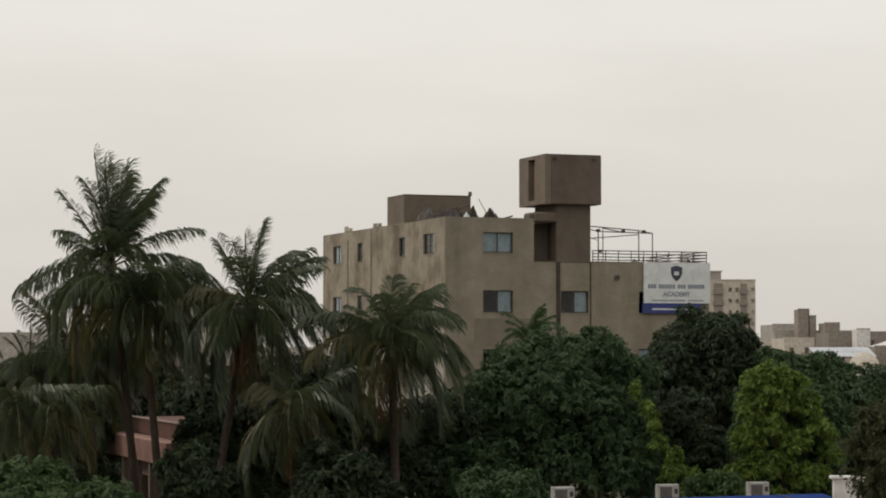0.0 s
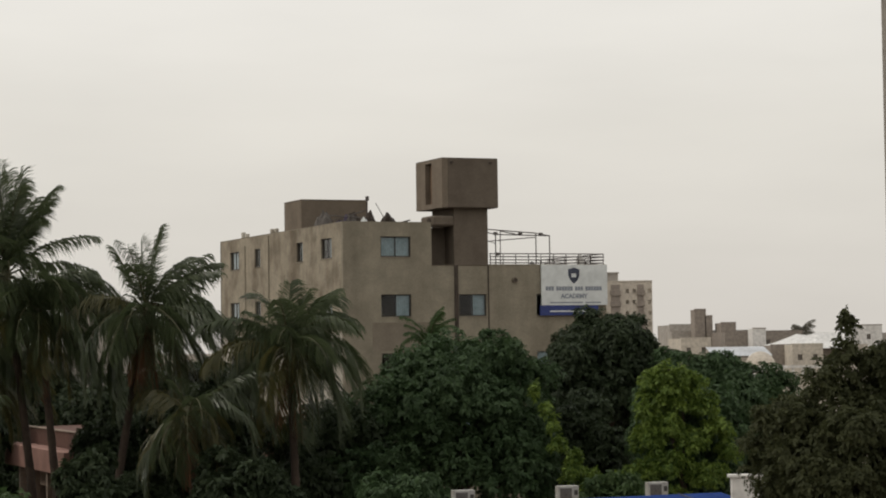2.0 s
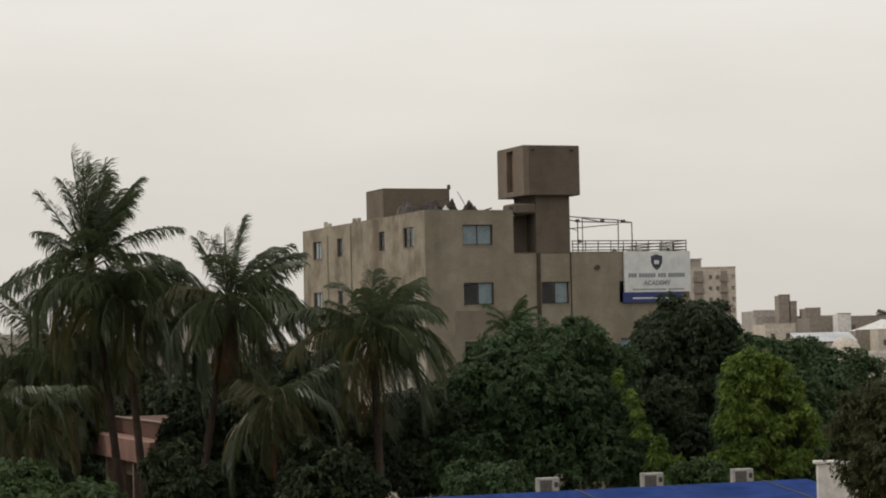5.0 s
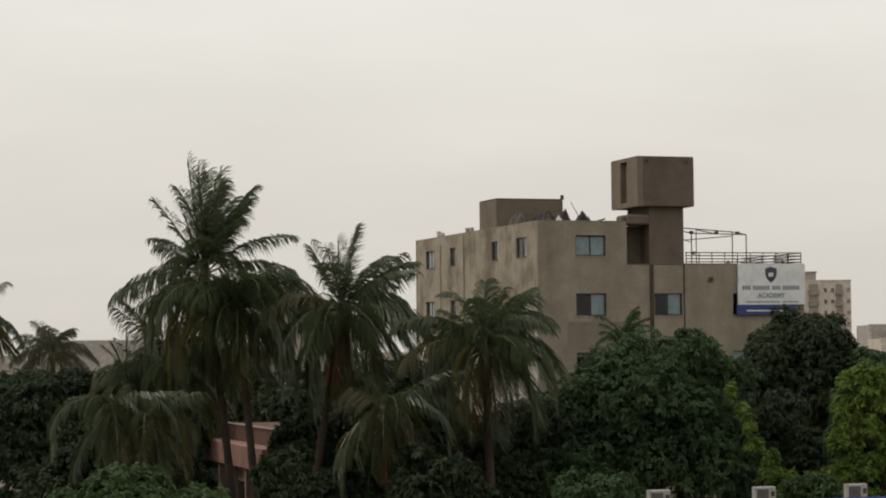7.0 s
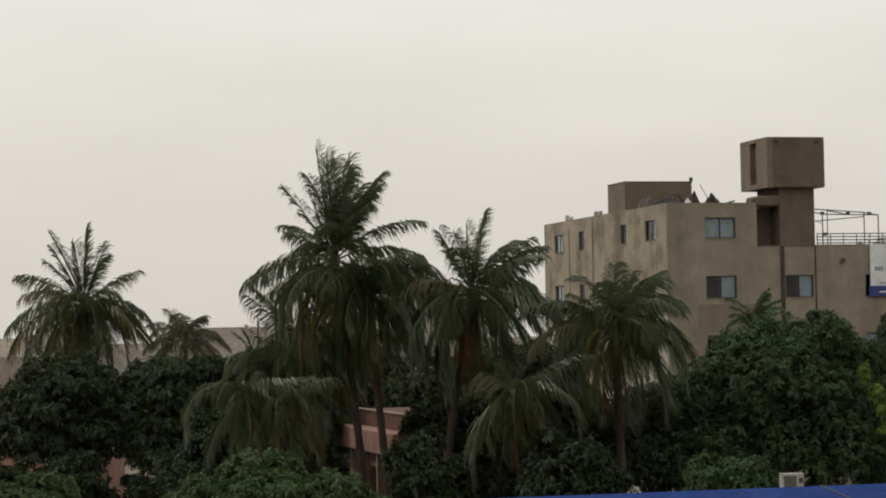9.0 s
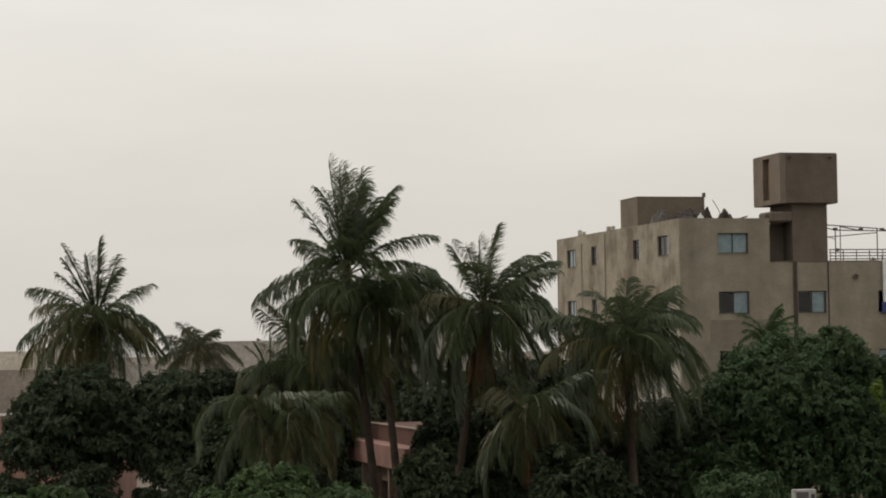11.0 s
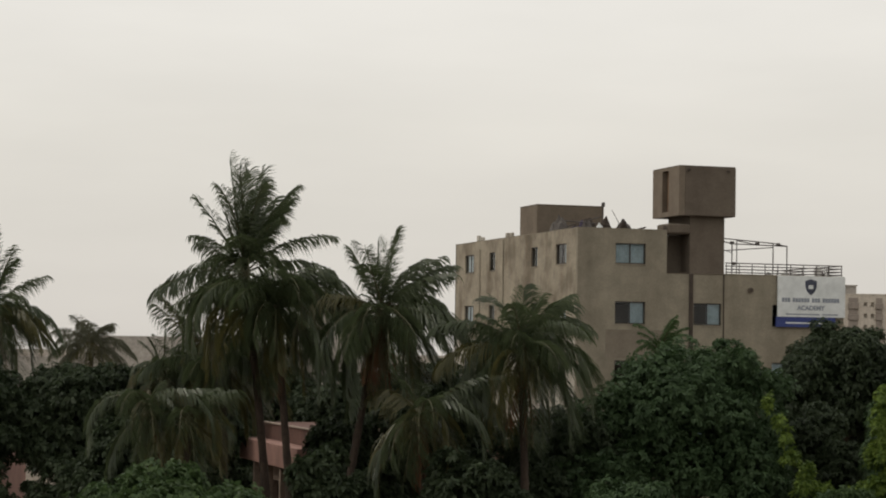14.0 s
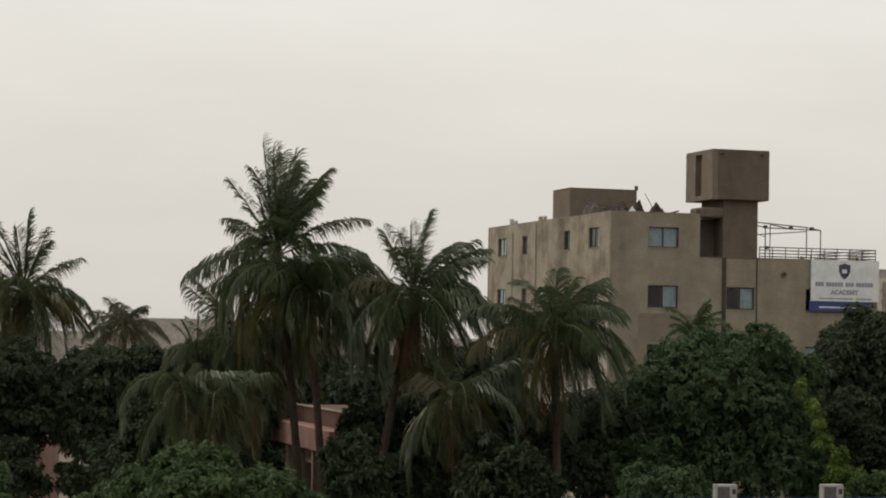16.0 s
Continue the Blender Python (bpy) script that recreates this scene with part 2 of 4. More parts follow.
# ---- builders ----
class Shape:
    """Collects the faces of one mesh."""

    def __init__(self):
        self.v, self.f = [], []

    def face(self, *pts):
        i = len(self.v)
        self.v += [tuple(p) for p in pts]
        self.f.append(tuple(range(i, i + len(pts))))

    def box(self, x0, x1, y0, y1, z0, z1, bevel=0.0):
        if bevel:
            bm = bmesh.new()
            bmesh.ops.create_cube(bm, size=1, matrix=Matrix.Translation(((x0 + x1) / 2, (y0 + y1) / 2, (z0 + z1) / 2)) @ Matrix.Diagonal((x1 - x0, y1 - y0, z1 - z0, 1)))
            bmesh.ops.bevel(bm, geom=bm.edges[:], offset=bevel, segments=1, affect="EDGES")
            i = len(self.v)
            bm.verts.index_update()
            self.v += [tuple(q.co) for q in bm.verts]
            self.f += [tuple(i + q.index for q in f.verts) for f in bm.faces]
            bm.free()
            return self
        i = len(self.v)
        self.v += [(x, y, z) for z in (z0, z1) for y in (y0, y1) for x in (x0, x1)]
        self.f += [tuple(i + k for k in q) for q in ((0, 2, 3, 1), (4, 5, 7, 6), (0, 1, 5, 4), (2, 6, 7, 3), (0, 4, 6, 2), (1, 3, 7, 5))]
        return self

    def tube(self, pts, radii, sides=8):
        pts = [Vector(p) for p in pts]
        i = len(self.v)
        for k, p in enumerate(pts):
            d = (pts[min(k + 1, len(pts) - 1)] - pts[max(k - 1, 0)]).normalized()
            a = d.orthogonal().normalized() if abs(d.z) < 0.95 else Vector((1, 0, 0))
            a = (a - d * a.dot(d)).normalized()
            b = d.cross(a)
            for s in range(sides):
                w = 2 * math.pi * s / sides
                self.v.append(tuple(p + (a * math.cos(w) + b * math.sin(w)) * radii[k]))
        for k in range(len(pts) - 1):
            for s in range(sides):
                o, q = i + k * sides, (s + 1) % sides
                self.f.append((o + s, o + q, o + sides + q, o + sides + s))
        self.f.append(tuple(i + s for s in reversed(range(sides))))
        self.f.append(tuple(i + (len(pts) - 1) * sides + s for s in range(sides)))
        return self

    def bar(self, a, b, r, sides=6):
        return self.tube((a, b), (r, r), sides)

    def wall(self, put, s0, s1, z0, z1, thick, holes=()):
        """A wall in the plane that put(s, depth, z) gives, with openings (s0, s1, z0, z1) right through it."""
        ss = sorted({s0, s1, *[h[0] for h in holes], *[h[1] for h in holes]})
        zs = sorted({z0, z1, *[h[2] for h in holes], *[h[3] for h in holes]})

        def solid(i, j):
            if i < 0 or j < 0 or i >= len(ss) - 1 or j >= len(zs) - 1:
                return False
            s, z = (ss[i] + ss[i + 1]) / 2, (zs[j] + zs[j + 1]) / 2
            return not any(h[0] < s < h[1] and h[2] < z < h[3] for h in holes)

        for i in range(len(ss) - 1):
            for j in range(len(zs) - 1):
                if not solid(i, j):
                    continue
                a, b, c, d = ss[i], ss[i + 1], zs[j], zs[j + 1]
                self.face(put(a, 0, c), put(b, 0, c), put(b, 0, d), put(a, 0, d))
                self.face(put(a, thick, c), put(a, thick, d), put(b, thick, d), put(b, thick, c))
                if not solid(i - 1, j):
                    self.face(put(a, 0, c), put(a, 0, d), put(a, thick, d), put(a, thick, c))
                if not solid(i + 1, j):
                    self.face(put(b, 0, c), put(b, thick, c), put(b, thick, d), put(b, 0, d))
                if not solid(i, j - 1):
                    self.face(put(a, 0, c), put(a, thick, c), put(b, thick, c), put(b, 0, c))
                if not solid(i, j + 1):
                    self.face(put(a, 0, d), put(b, 0, d), put(b, thick, d), put(a, thick, d))
        return self

    def mesh(self, name, material, smooth=False):
        me = bpy.data.meshes.new(name)
        me.from_pydata(self.v, [], self.f)
        me.materials.append(material)
        if smooth:
            me.shade_smooth()
        me.update()
        return me


def thing(name, label, category, m=None, group="", kind=""):
    ob = new(name)
    if m is not None:
        ob.matrix_world = m
    return tagged(ob, label, category, group, kind)


def part(name, shape, material, parent, label="", smooth=False):
    ob = new(name, shape.mesh(name, material, smooth))
    ob.parent = parent
    return tagged(ob, label)


def single(name, shape, material, label, category, m=None, kind="", group="", smooth=False):
    ob = new(name, shape.mesh(name, material, smooth))
    if m is not None:
        ob.matrix_world = m
    return tagged(ob, label, category, group, kind)


def front(v):
    """Points of a wall that faces the camera's side, at depth v."""
    return lambda s, d, z: (s, v + d, z)


def side(u):
    """Points of a wall that faces the low-x side, at u."""
    return lambda s, d, z: (u + d, s, z)


def window(root, put, s0, s1, z0, z1, halves=2, curtain="both", inset=0.10):
    """A window in an opening: dark metal frame, a mullion, panes, and curtains inside."""
    w, fr = 0.055, Shape()
    for a, b, c, d in ((s0, s1, z0, z0 + w), (s0, s1, z1 - w, z1), (s0, s0 + w, z0 + w, z1 - w), (s1 - w, s1, z0 + w, z1 - w)):
        fr.wall(lambda s, t, z: put(s, inset + t, z), a, b, c, d, 0.06)
    step = (s1 - s0) / halves
    for k in range(1, halves):
        fr.wall(lambda s, t, z: put(s, inset + t, z), s0 + k * step - 0.025, s0 + k * step + 0.025, z0 + w, z1 - w, 0.06)
    ob = part("window", fr, FRAME, root, "dark metal sliding window frame")
    for k in range(halves):
        a, b = s0 + k * step + (w if k == 0 else 0.025), s0 + (k + 1) * step - (w if k == halves - 1 else 0.025)
        e = inset + 0.02
        quad = [put(a, e, z0 + w), put(b, e, z0 + w), put(b, e, z1 - w), put(a, e, z1 - w)]
        outward = Vector(put(0, -1, 0)) - Vector(put(0, 0, 0))
        if (Vector(quad[1]) - Vector(quad[0])).cross(Vector(quad[2]) - Vector(quad[0])).dot(outward) < 0:
            quad.reverse()
        sheet = Shape()
        sheet.face(*quad)
        p = part("pane", sheet, GLASS, ob, "clear glass pane")
        p.visible_shadow = False
        if curtain == "both" or curtain == k:
            c = Shape()
            n = 14
            for i in range(n):
                p0, p1 = a - 0.02 + (b - a + 0.04) * i / n, a - 0.02 + (b - a + 0.04) * (i + 1) / n
                e0, e1 = inset + 0.16 + 0.012 * (i % 2), inset + 0.16 + 0.012 * ((i + 1) % 2)
                c.face(put(p0, e0, z0 - 0.02), put(p1, e1, z0 - 0.02), put(p1, e1, z1 + 0.02), put(p0, e0, z1 + 0.02))
            part("curtain", c, CURTAIN, ob, "pale grey-blue curtain")
    sl = Shape().wall(lambda s, t, z: put(s, -0.04 + t, z), s0 - 0.04, s1 + 0.04, z0 - 0.055, z0 - 0.004, 0.13)
    part("sill", sl, PLASTER, root)
    return ob


# ---- the ground ----
g = Shape()
N = 40
for i in range(N):
    for j in range(N):
        x0, x1 = -2500 + 5000 * i / N, -2500 + 5000 * (i + 1) / N
        y0, y1 = -1000 + 5000 * j / N, -1000 + 5000 * (j + 1) / N
        g.face((x0, y0, 0), (x1, y0, 0), (x1, y1, 0), (x0, y1, 0))
single("ground", g, EARTH, "dusty brown ground of the neighbourhood", "ground", kind="structure")

# ---- the academy building ----
academy = thing("academy_building", "five-storey beige plastered school building with rain stains", "building", pose(0.12, 120, 0, 0, 0, 20))
ROWZ = [(14.66, 15.79), (11.33, 12.56), (8.06, 9.29), (4.80, 6.03)]
FRONT = [(2.24, 4.03)]
RIGHT = [(6.94, 8.63), (11.75, 13.5)]
SIDE = [(1.83, 3.63), (6.78, 7.89), (14.78, 15.92), (19.09, 21.03)]
HIGH, LOW, U1, U2, VB, T = 16.57, 14.2, 5.29, 16.2, 23.15, 0.25
part("front_wall", Shape().wall(front(0), 0, U1, 0, HIGH, T, [(a, b, c, d) for a, b in FRONT for c, d in ROWZ]), PLASTER, academy)
part("side_wall", Shape().wall(side(0), T, VB, 10.45, HIGH, T, [(a, b, c, d) for a, b in SIDE for c, d in ROWZ[:2]]), STAINED, academy, "rain-streaked side wall")
# side wall is paler below 10.45 m
part("lower_side_wall", Shape().wall(side(-0.02), T, VB, 0, 10.45, T, [(a, b, c, d) for a, b in SIDE for c, d in ROWZ[2:]]), PALE, academy, "lower wall in a paler colour")
part("annex_wall", Shape().wall(front(0.03), U1, U2, 0, LOW, T, [(a, b, c, d) for a, b in RIGHT for c, d in ROWZ[1:]]), PLASTER, academy)
part("back_wall", Shape().box(0, U1, VB - T, VB, 0, HIGH), PLASTER, academy)
part("inner_wall", Shape().box(U1 - T, U1, T, VB - T, LOW - 0.9, HIGH), PLASTER, academy)
part("inner_wall", Shape().box(U1 - T, U1, 14.26, VB - T, 0, LOW - 0.9), PLASTER, academy)
part("end_wall", Shape().box(U2 - T, U2, T + 0.03, 14, 0, LOW), PLASTER, academy)
part("annex_back_wall", Shape().box(U1, U2, 14, 14 + T, 0, LOW), PLASTER, academy)
part("roof", Shape().box(T, U1 - T, T, VB - T, 15.75, 15.93), ROOFING, academy, "grey roof slab behind the parapet")
part("terrace", Shape().box(U1, U2 - T, T + 0.03, 14, 13.2, 13.38), ROOFING, academy, "open roof terrace of the lower wing")
for z in (12.75, 9.5, 6.2, 3.0):
    part("floor_slab", Shape().box(T, U2 - T, T + 0.04, 13.9, z, z + 0.15), ROOFING, academy)
part("parapet_cap", Shape().box(-0.008, U1 + 0.008, -0.008, 0.27, HIGH + 0.004, HIGH + 0.04, 0.012), PLASTER, academy)
part("parapet_cap", Shape().box(-0.008, 0.27, 0.28, VB + 0.01, HIGH + 0.004, HIGH + 0.04, 0.012), PLASTER, academy)
part("terrace_cap", Shape().box(8.8, U2 + 0.03, 0.0, 0.3, LOW, LOW + 0.05, 0.012), PLASTER, academy)
for k, (c, d) in enumerate(ROWZ):
    for a, b in FRONT:
        window(academy, front(0), a, b, c, d, 2, "both" if k == 0 else 1)
    if k:
        for a, b in RIGHT:
            window(academy, front(0.03), a, b, c, d, 2, 1 if k == 1 else "both")
    for i, (a, b) in enumerate(SIDE):
        window(academy, side(0 if k < 2 else -0.02), a, b, c, d, 2 if b - a > 1.5 else 2, 0 if i == 0 else 1)
part("plaster_band", Shape().wall(front(-0.012), 1.7, 5.2, 9.42, 11.0, 0.012), OLDCOAT, academy, "older darker coat of plaster")
part("plaster_patch", Shape().box(-0.012, 0.0, 0.4, 9.5, 12.95, 14.1), STAINED, academy, "patched strip of plaster")
# rain pipes, joints, and dark strips whose colour stands for shaded recesses
part("rain_pipe", Shape().bar((-0.06, 13.0, 0), (-0.06, 13.0, HIGH - 0.1), 0.035), PLASTER, academy)
part("rain_pipe", Shape().bar((-0.06, 17.7, 4), (-0.06, 17.7, HIGH - 0.5), 0.03), PLASTER, academy)
part("recess_strip", Shape().box(6.66, 6.88, -0.05, 0.03, 3, LOW - 0.01, 0.01), DARKWALL, academy, "dark strip set proud, painted as a shaded recess")
part("recess_strip", Shape().box(8.72, 8.78, -0.03, 0.03, 3, LOW - 0.01, 0.01), DARKWALL, academy)
part("ledge", Shape().box(U1, 8.75, -0.01, 0.2, LOW - 0.02, LOW + 0.03, 0.01), CONCRETE, academy)
v = Shape()
v.tube(((10.38, 0.03, 13.35), (10.38, -0.10, 13.35)), (0.16, 0.16), 14)
vent = part("wall_vent", v, CONCRETE, academy, "round wall vent")
part("vent_hole", Shape().tube(((10.38, -0.10, 13.35), (10.38, -0.115, 13.35)), (0.10, 0.10), 12), DARKWALL, vent)

# stair tower and water tank
part("stair_shaft", Shape().box(6.66, 8.77, 0.02, 3.2, LOW, 17.5, 0.03), CONCRETE, academy, "brown concrete stair shaft")
part("stair_room", Shape().wall(front(1.3), U1, 6.66, LOW, 16.37, 0.2), CONCRETE, academy, "brown concrete stair landing wall, set back")
part("stair_room_back", Shape().box(U1, 6.66, 2.6, 2.8, LOW - 0.8, 16.37), CONCRETE, academy)
part("stair_canopy", Shape().box(5.30, 6.64, -0.12, 1.6, 16.40, 16.97, 0.09), CONCRETE, academy, "rounded concrete slab over the stair door")
# dark tapered piece for the slab's round dark end
part("slab_end", Shape().tube(((5.32, 0.2, 16.70), (5.20, 0.16, 16.72)), (0.17, 0.15), 12), DARKWALL, academy, "dark rounded end piece beside the slab")
tank = part("water_tank", Shape().box(6.15, 9.23, -0.45, 3.43, 17.42, 20.18, 0.03), CONCRETE, academy, "square brown concrete overhead water tank")
# this face is a paler concrete than the rest of the tank
part("tank_side", Shape().wall(side(5.79), -0.45, 3.43, 17.42, 20.18, 0.357, [(1.05, 2.02, 17.70, 20.02)]), TANKSIDE, tank, "paler streaked concrete face with a deep upright slot")
part("slot_back", Shape().box(6.10, 6.146, 1.06, 2.01, 17.71, 20.01), RUSTBACK, tank, "rust-stained back of the slot")
# solid block; its near-black colour stands for the dark inside an opening
part("slot_opening", Shape().box(6.0, 6.098, 1.10, 1.62, 17.74, 18.26, 0.02), FRAME, tank, "near-black block painted as a dark opening in the slot")
part("tank_lid", Shape().box(5.80, 9.22, -0.44, 3.42, 20.184, 20.23, 0.02), CONCRETE, tank)
for u in (6.35, 8.75):
    part("spout", Shape().bar((u, -0.45, 19.98), (u, -0.62, 19.95), 0.07), DARKWALL, tank, "overflow spout")

# signboard on the front
sign = thing("signboard", "white signboard with a navy shield emblem and blue lower band", "sign", pose(0.12, 120, 0, 0, 0, 20))
part("board", Shape().box(12.0, 16.2, -0.16, -0.03, 11.9, 14.22, 0.01), WHITE, sign, "white printed sheet")
part("band", Shape().box(11.9, 15.6, -0.16, -0.03, 11.32, 11.895, 0.01), BANNER, sign, "blue printed band")
sh = Shape()
cx, cz = 14.05, 13.60
prof = [(-0.36, 0.36), (-0.18, 0.40), (0, 0.46), (0.18, 0.40), (0.36, 0.36), (0.35, 0.0), (0.24, -0.25), (0, -0.46), (-0.24, -0.25), (-0.35, 0.0)]
sh.face(*[(cx + a, -0.172, cz + b) for a, b in prof])
for (a, b), (c, d) in zip(prof, prof[1:] + prof[:1]):
    sh.face((cx + a, -0.172, cz + b), (cx + a, -0.155, cz + b), (cx + c, -0.155, cz + d), (cx + c, -0.172, cz + d))
part("emblem", sh, NAVY, sign, "navy shield emblem")
part("emblem_mark", Shape().box(cx - 0.16, cx + 0.14, -0.178, -0.17, cz - 0.10, cz + 0.12), WHITE, sign)
s = 12.25
for n_let in (3, 6, 3, 6):
    for k in range(n_let):
        part("letter_bar", Shape().box(s, s + 0.15, -0.168, -0.158, 12.74, 12.98), INK, sign)
        s += 0.178
    s += 0.13
part("small_print_bar", Shape().box(12.5, 14.6, -0.168, -0.158, 12.02, 12.09), INK, sign)
part("small_print_bar", Shape().box(14.75, 15.75, -0.168, -0.158, 12.02, 12.09), INK, sign)
part("small_print_bar", Shape().box(12.5, 15.3, -0.168, -0.158, 11.52, 11.60), WHITE, sign)
word = bpy.data.curves.new("word", "FONT")
word.body, word.size, word.align_x, word.extrude = "ACADEMY", 0.36, "CENTER", 0.004
word.offset = 0.014
word.materials.append(INK)
wo = new("word", word)
wo.parent = sign
wo.matrix_local = pose(14.05, -0.168, 12.30, 90, 0, 0)

# ---- on the roofs ----
hut = thing("roof_hut", "low brown plastered hut on the flat roof", "hut", pose(0.12, 120, 0, 0, 0, 20))
part("hut_wall", Shape().box(0.36, 4.54, 8.0, 11.14, 15.93, 18.30, 0.03), TANKSIDE, hut)
part("roof_slab", Shape().box(0.345, 4.555, 7.985, 11.15, 18.304, 18.37, 0.02), TANKSIDE, hut)
# dark band around the hut near its foot
part("dark_course", Shape().box(0.30, 4.60, 7.94, 11.2, 16.52, 16.62, 0.02), DARKWALL, hut, "dark course near the foot")

rail = thing("terrace_railing", "grey steel pipe railing along the terrace edge", "railing", pose(0.12, 120, 0, 0, 0, 20))
for k in range(10):
    u = 8.95 + k * (U2 - 0.1 - 8.95) / 9
    part("post", Shape().bar((u, 0.14, LOW + 0.05), (u, 0.14, 14.86), 0.028), STEEL, rail)
for z in (14.34, 14.51, 14.69, 14.86):
    part("rail", Shape().bar((8.9, 0.14, z), (U2 - 0.05, 0.14, z), 0.03), STEEL, rail)
    part("rail", Shape().bar((U2 - 0.1, 0.14, z), (U2 - 0.1, 9.0, z), 0.03), STEEL, rail)
for k in range(1, 6):
    part("post", Shape().bar((U2 - 0.1, 0.14 + k * 1.7, LOW), (U2 - 0.1, 0.14 + k * 1.7, 14.86), 0.028), STEEL, rail)

perg = thing("steel_frame", "bare rusty steel canopy frame standing on the terrace", "frame", pose(0.12, 120, 0, 0, 0, 20))
cr = {"a": (12.85, 0.5, 15.92), "b": (9.45, 0.5, 15.97), "c": (9.0, 3.3, 16.5), "d": (13.3, 3.3, 16.22)}
for k in cr:
    x, y, z = cr[k]
    part("post", Shape().bar((x, y, 13.38), (x, y, z), 0.035), STEEL, perg)
part("post", Shape().bar((11.0, 3.3, 13.38), (11.0, 3.3, 16.3), 0.03), STEEL, perg)
for p, q in ("ab", "bc", "cd", "da"):
    part("beam", Shape().bar(cr[p], cr[q], 0.032), STEEL, perg)
part("beam", Shape().bar((11.0, 0.5, 15.94), (11.0, 3.3, 16.33), 0.035), STEEL, perg)
part("beam", Shape().bar((9.0, 3.3, 15.62), (13.3, 3.3, 15.98), 0.028), STEEL, perg)
part("brace", Shape().bar((9.45, 0.5, 15.45), (9.05, 3.2, 16.1), 0.022), STEEL, perg)
for p in ((9.45, 0.5, 16.02), (12.3, 0.5, 16.0), (11.0, 0.5, 16.0), (9.55, 0.5, 14.85)):
    part("clamp", Shape().box(p[0] - 0.11, p[0] + 0.11, p[1] - 0.1, p[1] + 0.1, p[2] - 0.08, p[2] + 0.09, 0.03), STEEL, perg)

GREYCLOTH = mat("dirty_tarpaulin", (0.11, 0.098, 0.088), (0.06, 0.052, 0.046), 1.2, 8, 0.3, 0.9)


def crumple(cx, cy, cz, rx, ry, rz, seed, n=17):
    """A slumped heap or sagging sheet with folds."""
    s, idx = Shape(), {}
    for i in range(n):
        for j in range(n):
            a, b = -1 + 2 * i / (n - 1), -1 + 2 * j / (n - 1)
            f = noise.noise((a * 1.6 + seed, b * 1.6, seed * 0.37)) * 0.7 + noise.noise((a * 5.5, b * 5.5 + seed, 2.0)) * 0.32
            h = max(0.0, 1 - (a * a + b * b) * 0.62) * (0.85 + f)
            idx[i, j] = len(s.v)
            s.v.append((cx + a * rx, cy + b * ry, cz + max(0.0, h) * rz))
    for i in range(n - 1):
        for j in range(n - 1):
            s.f.append((idx[i, j], idx[i + 1, j], idx[i + 1, j + 1], idx[i, j + 1]))
    return s


B = pose(0.12, 120, 0, 0, 0, 20)
for nm, mt, a, lab in (("scrap_heap", GREYCLOTH, (1.9, 4.0, 15.9, 1.1, 0.8, 1.35), "dark heap of scrap under a dirty tarpaulin"),
                       ("tarpaulin", PURPLE, (1.7, 4.4, 15.9, 0.75, 0.5, 1.25), "faded purple tarpaulin thrown over scrap"),
                       ("tarpaulin", WHITE, (2.6, 3.4, 15.9, 0.4, 0.4, 1.05), "crumpled pale plastic sheet on the scrap"),
                       ("scrap_heap", DARKWALL, (3.8, 3.0, 15.9, 0.5, 0.5, 1.3), "dark heap of rubble by the parapet"),
                       ("scrap_heap", GREYCLOTH, (1.2, 6.4, 15.9, 0.8, 0.8, 1.45), "dirty tarpaulin heap against the hut"),
                       ("scrap_heap", DARKWALL, (3.1, 3.6, 15.9, 0.6, 0.5, 1.25), "dark heap of broken boards on the roof"),
                       ("scrap_heap", GREYCLOTH, (4.5, 2.4, 15.9, 0.45, 0.5, 0.95), "low grey heap of rubbish by the parapet"),
                       ("scrap_heap", DARKWALL, (2.2, 4.8, 15.9, 0.9, 0.6, 1.55), "dark stack of old furniture on the roof")):
    single(nm, crumple(*a, seed=len(bpy.data.objects)), mt, lab, "debris", B, kind="stuff")
for i, (a, b, r) in enumerate((((2.72, 3.5, 15.93), (2.78, 3.5, 18.2), 0.035), ((3.75, 2.6, 16.5), (3.2, 3.2, 17.85), 0.02), ((3.0, 3.2, 16.3), (4.9, 2.2, 16.85), 0.045), ((4.4, 2.0, 15.93), (4.0, 2.6, 17.0), 0.03), ((3.1, 2.8, 15.93), (3.65, 2.6, 17.3), 0.05), ((3.65, 2.6, 17.3), (4.25, 2.4, 16.4), 0.05), ((0.6, 4.2, 17.2), (3.1, 3.4, 17.0), 0.03), ((1.0, 4.6, 16.9), (2.9, 3.8, 17.5), 0.03))):
    single("scrap_pole", Shape().bar(a, b, r), STEEL, "rusty scrap pole lying over the roof rubbish", "pole", B)
single("bracket", Shape().box(2.70, 2.88, 3.42, 3.58, 18.0, 18.27, 0.03), STEEL, "rusty bracket atop the roof pole", "bracket", B)
for v_, h in ((18.4, 0.36), (17.6, 0.22), (12.6, 0.26), (11.8, 0.24)):
    s = Shape().box(0.02, 0.24, v_, v_ + 0.28, HIGH + 0.05, HIGH + 0.05 + h, 0.03)
    single("parapet_block", s, PALE, "small pale masonry block on the parapet", "block", B)
for k, (u, v_, w, h, mt) in enumerate(((12.5, 2.2, 0.3, 1.0, ACGRILLE), (13.35, 1.6, 0.5, 1.08, FARWHITE), (15.15, 1.2, 0.30, 1.4, FARWHITE), (15.5, 1.4, 0.2, 1.1, STEEL), (13.9, 2.4, 0.3, 1.05, ACGRILLE))):
    s = Shape().box(u - w / 2, u + w / 2, v_ - 0.25, v_ + 0.25, 13.38, 13.38 + h, 0.06)
    s.tube(((u, v_, 13.38 + h), (u, v_, 13.5 + h)), (w * 0.32, w * 0.2), 10)
    single("terrace_box", s, mt, "small equipment box standing on the roof terrace", "box", B)


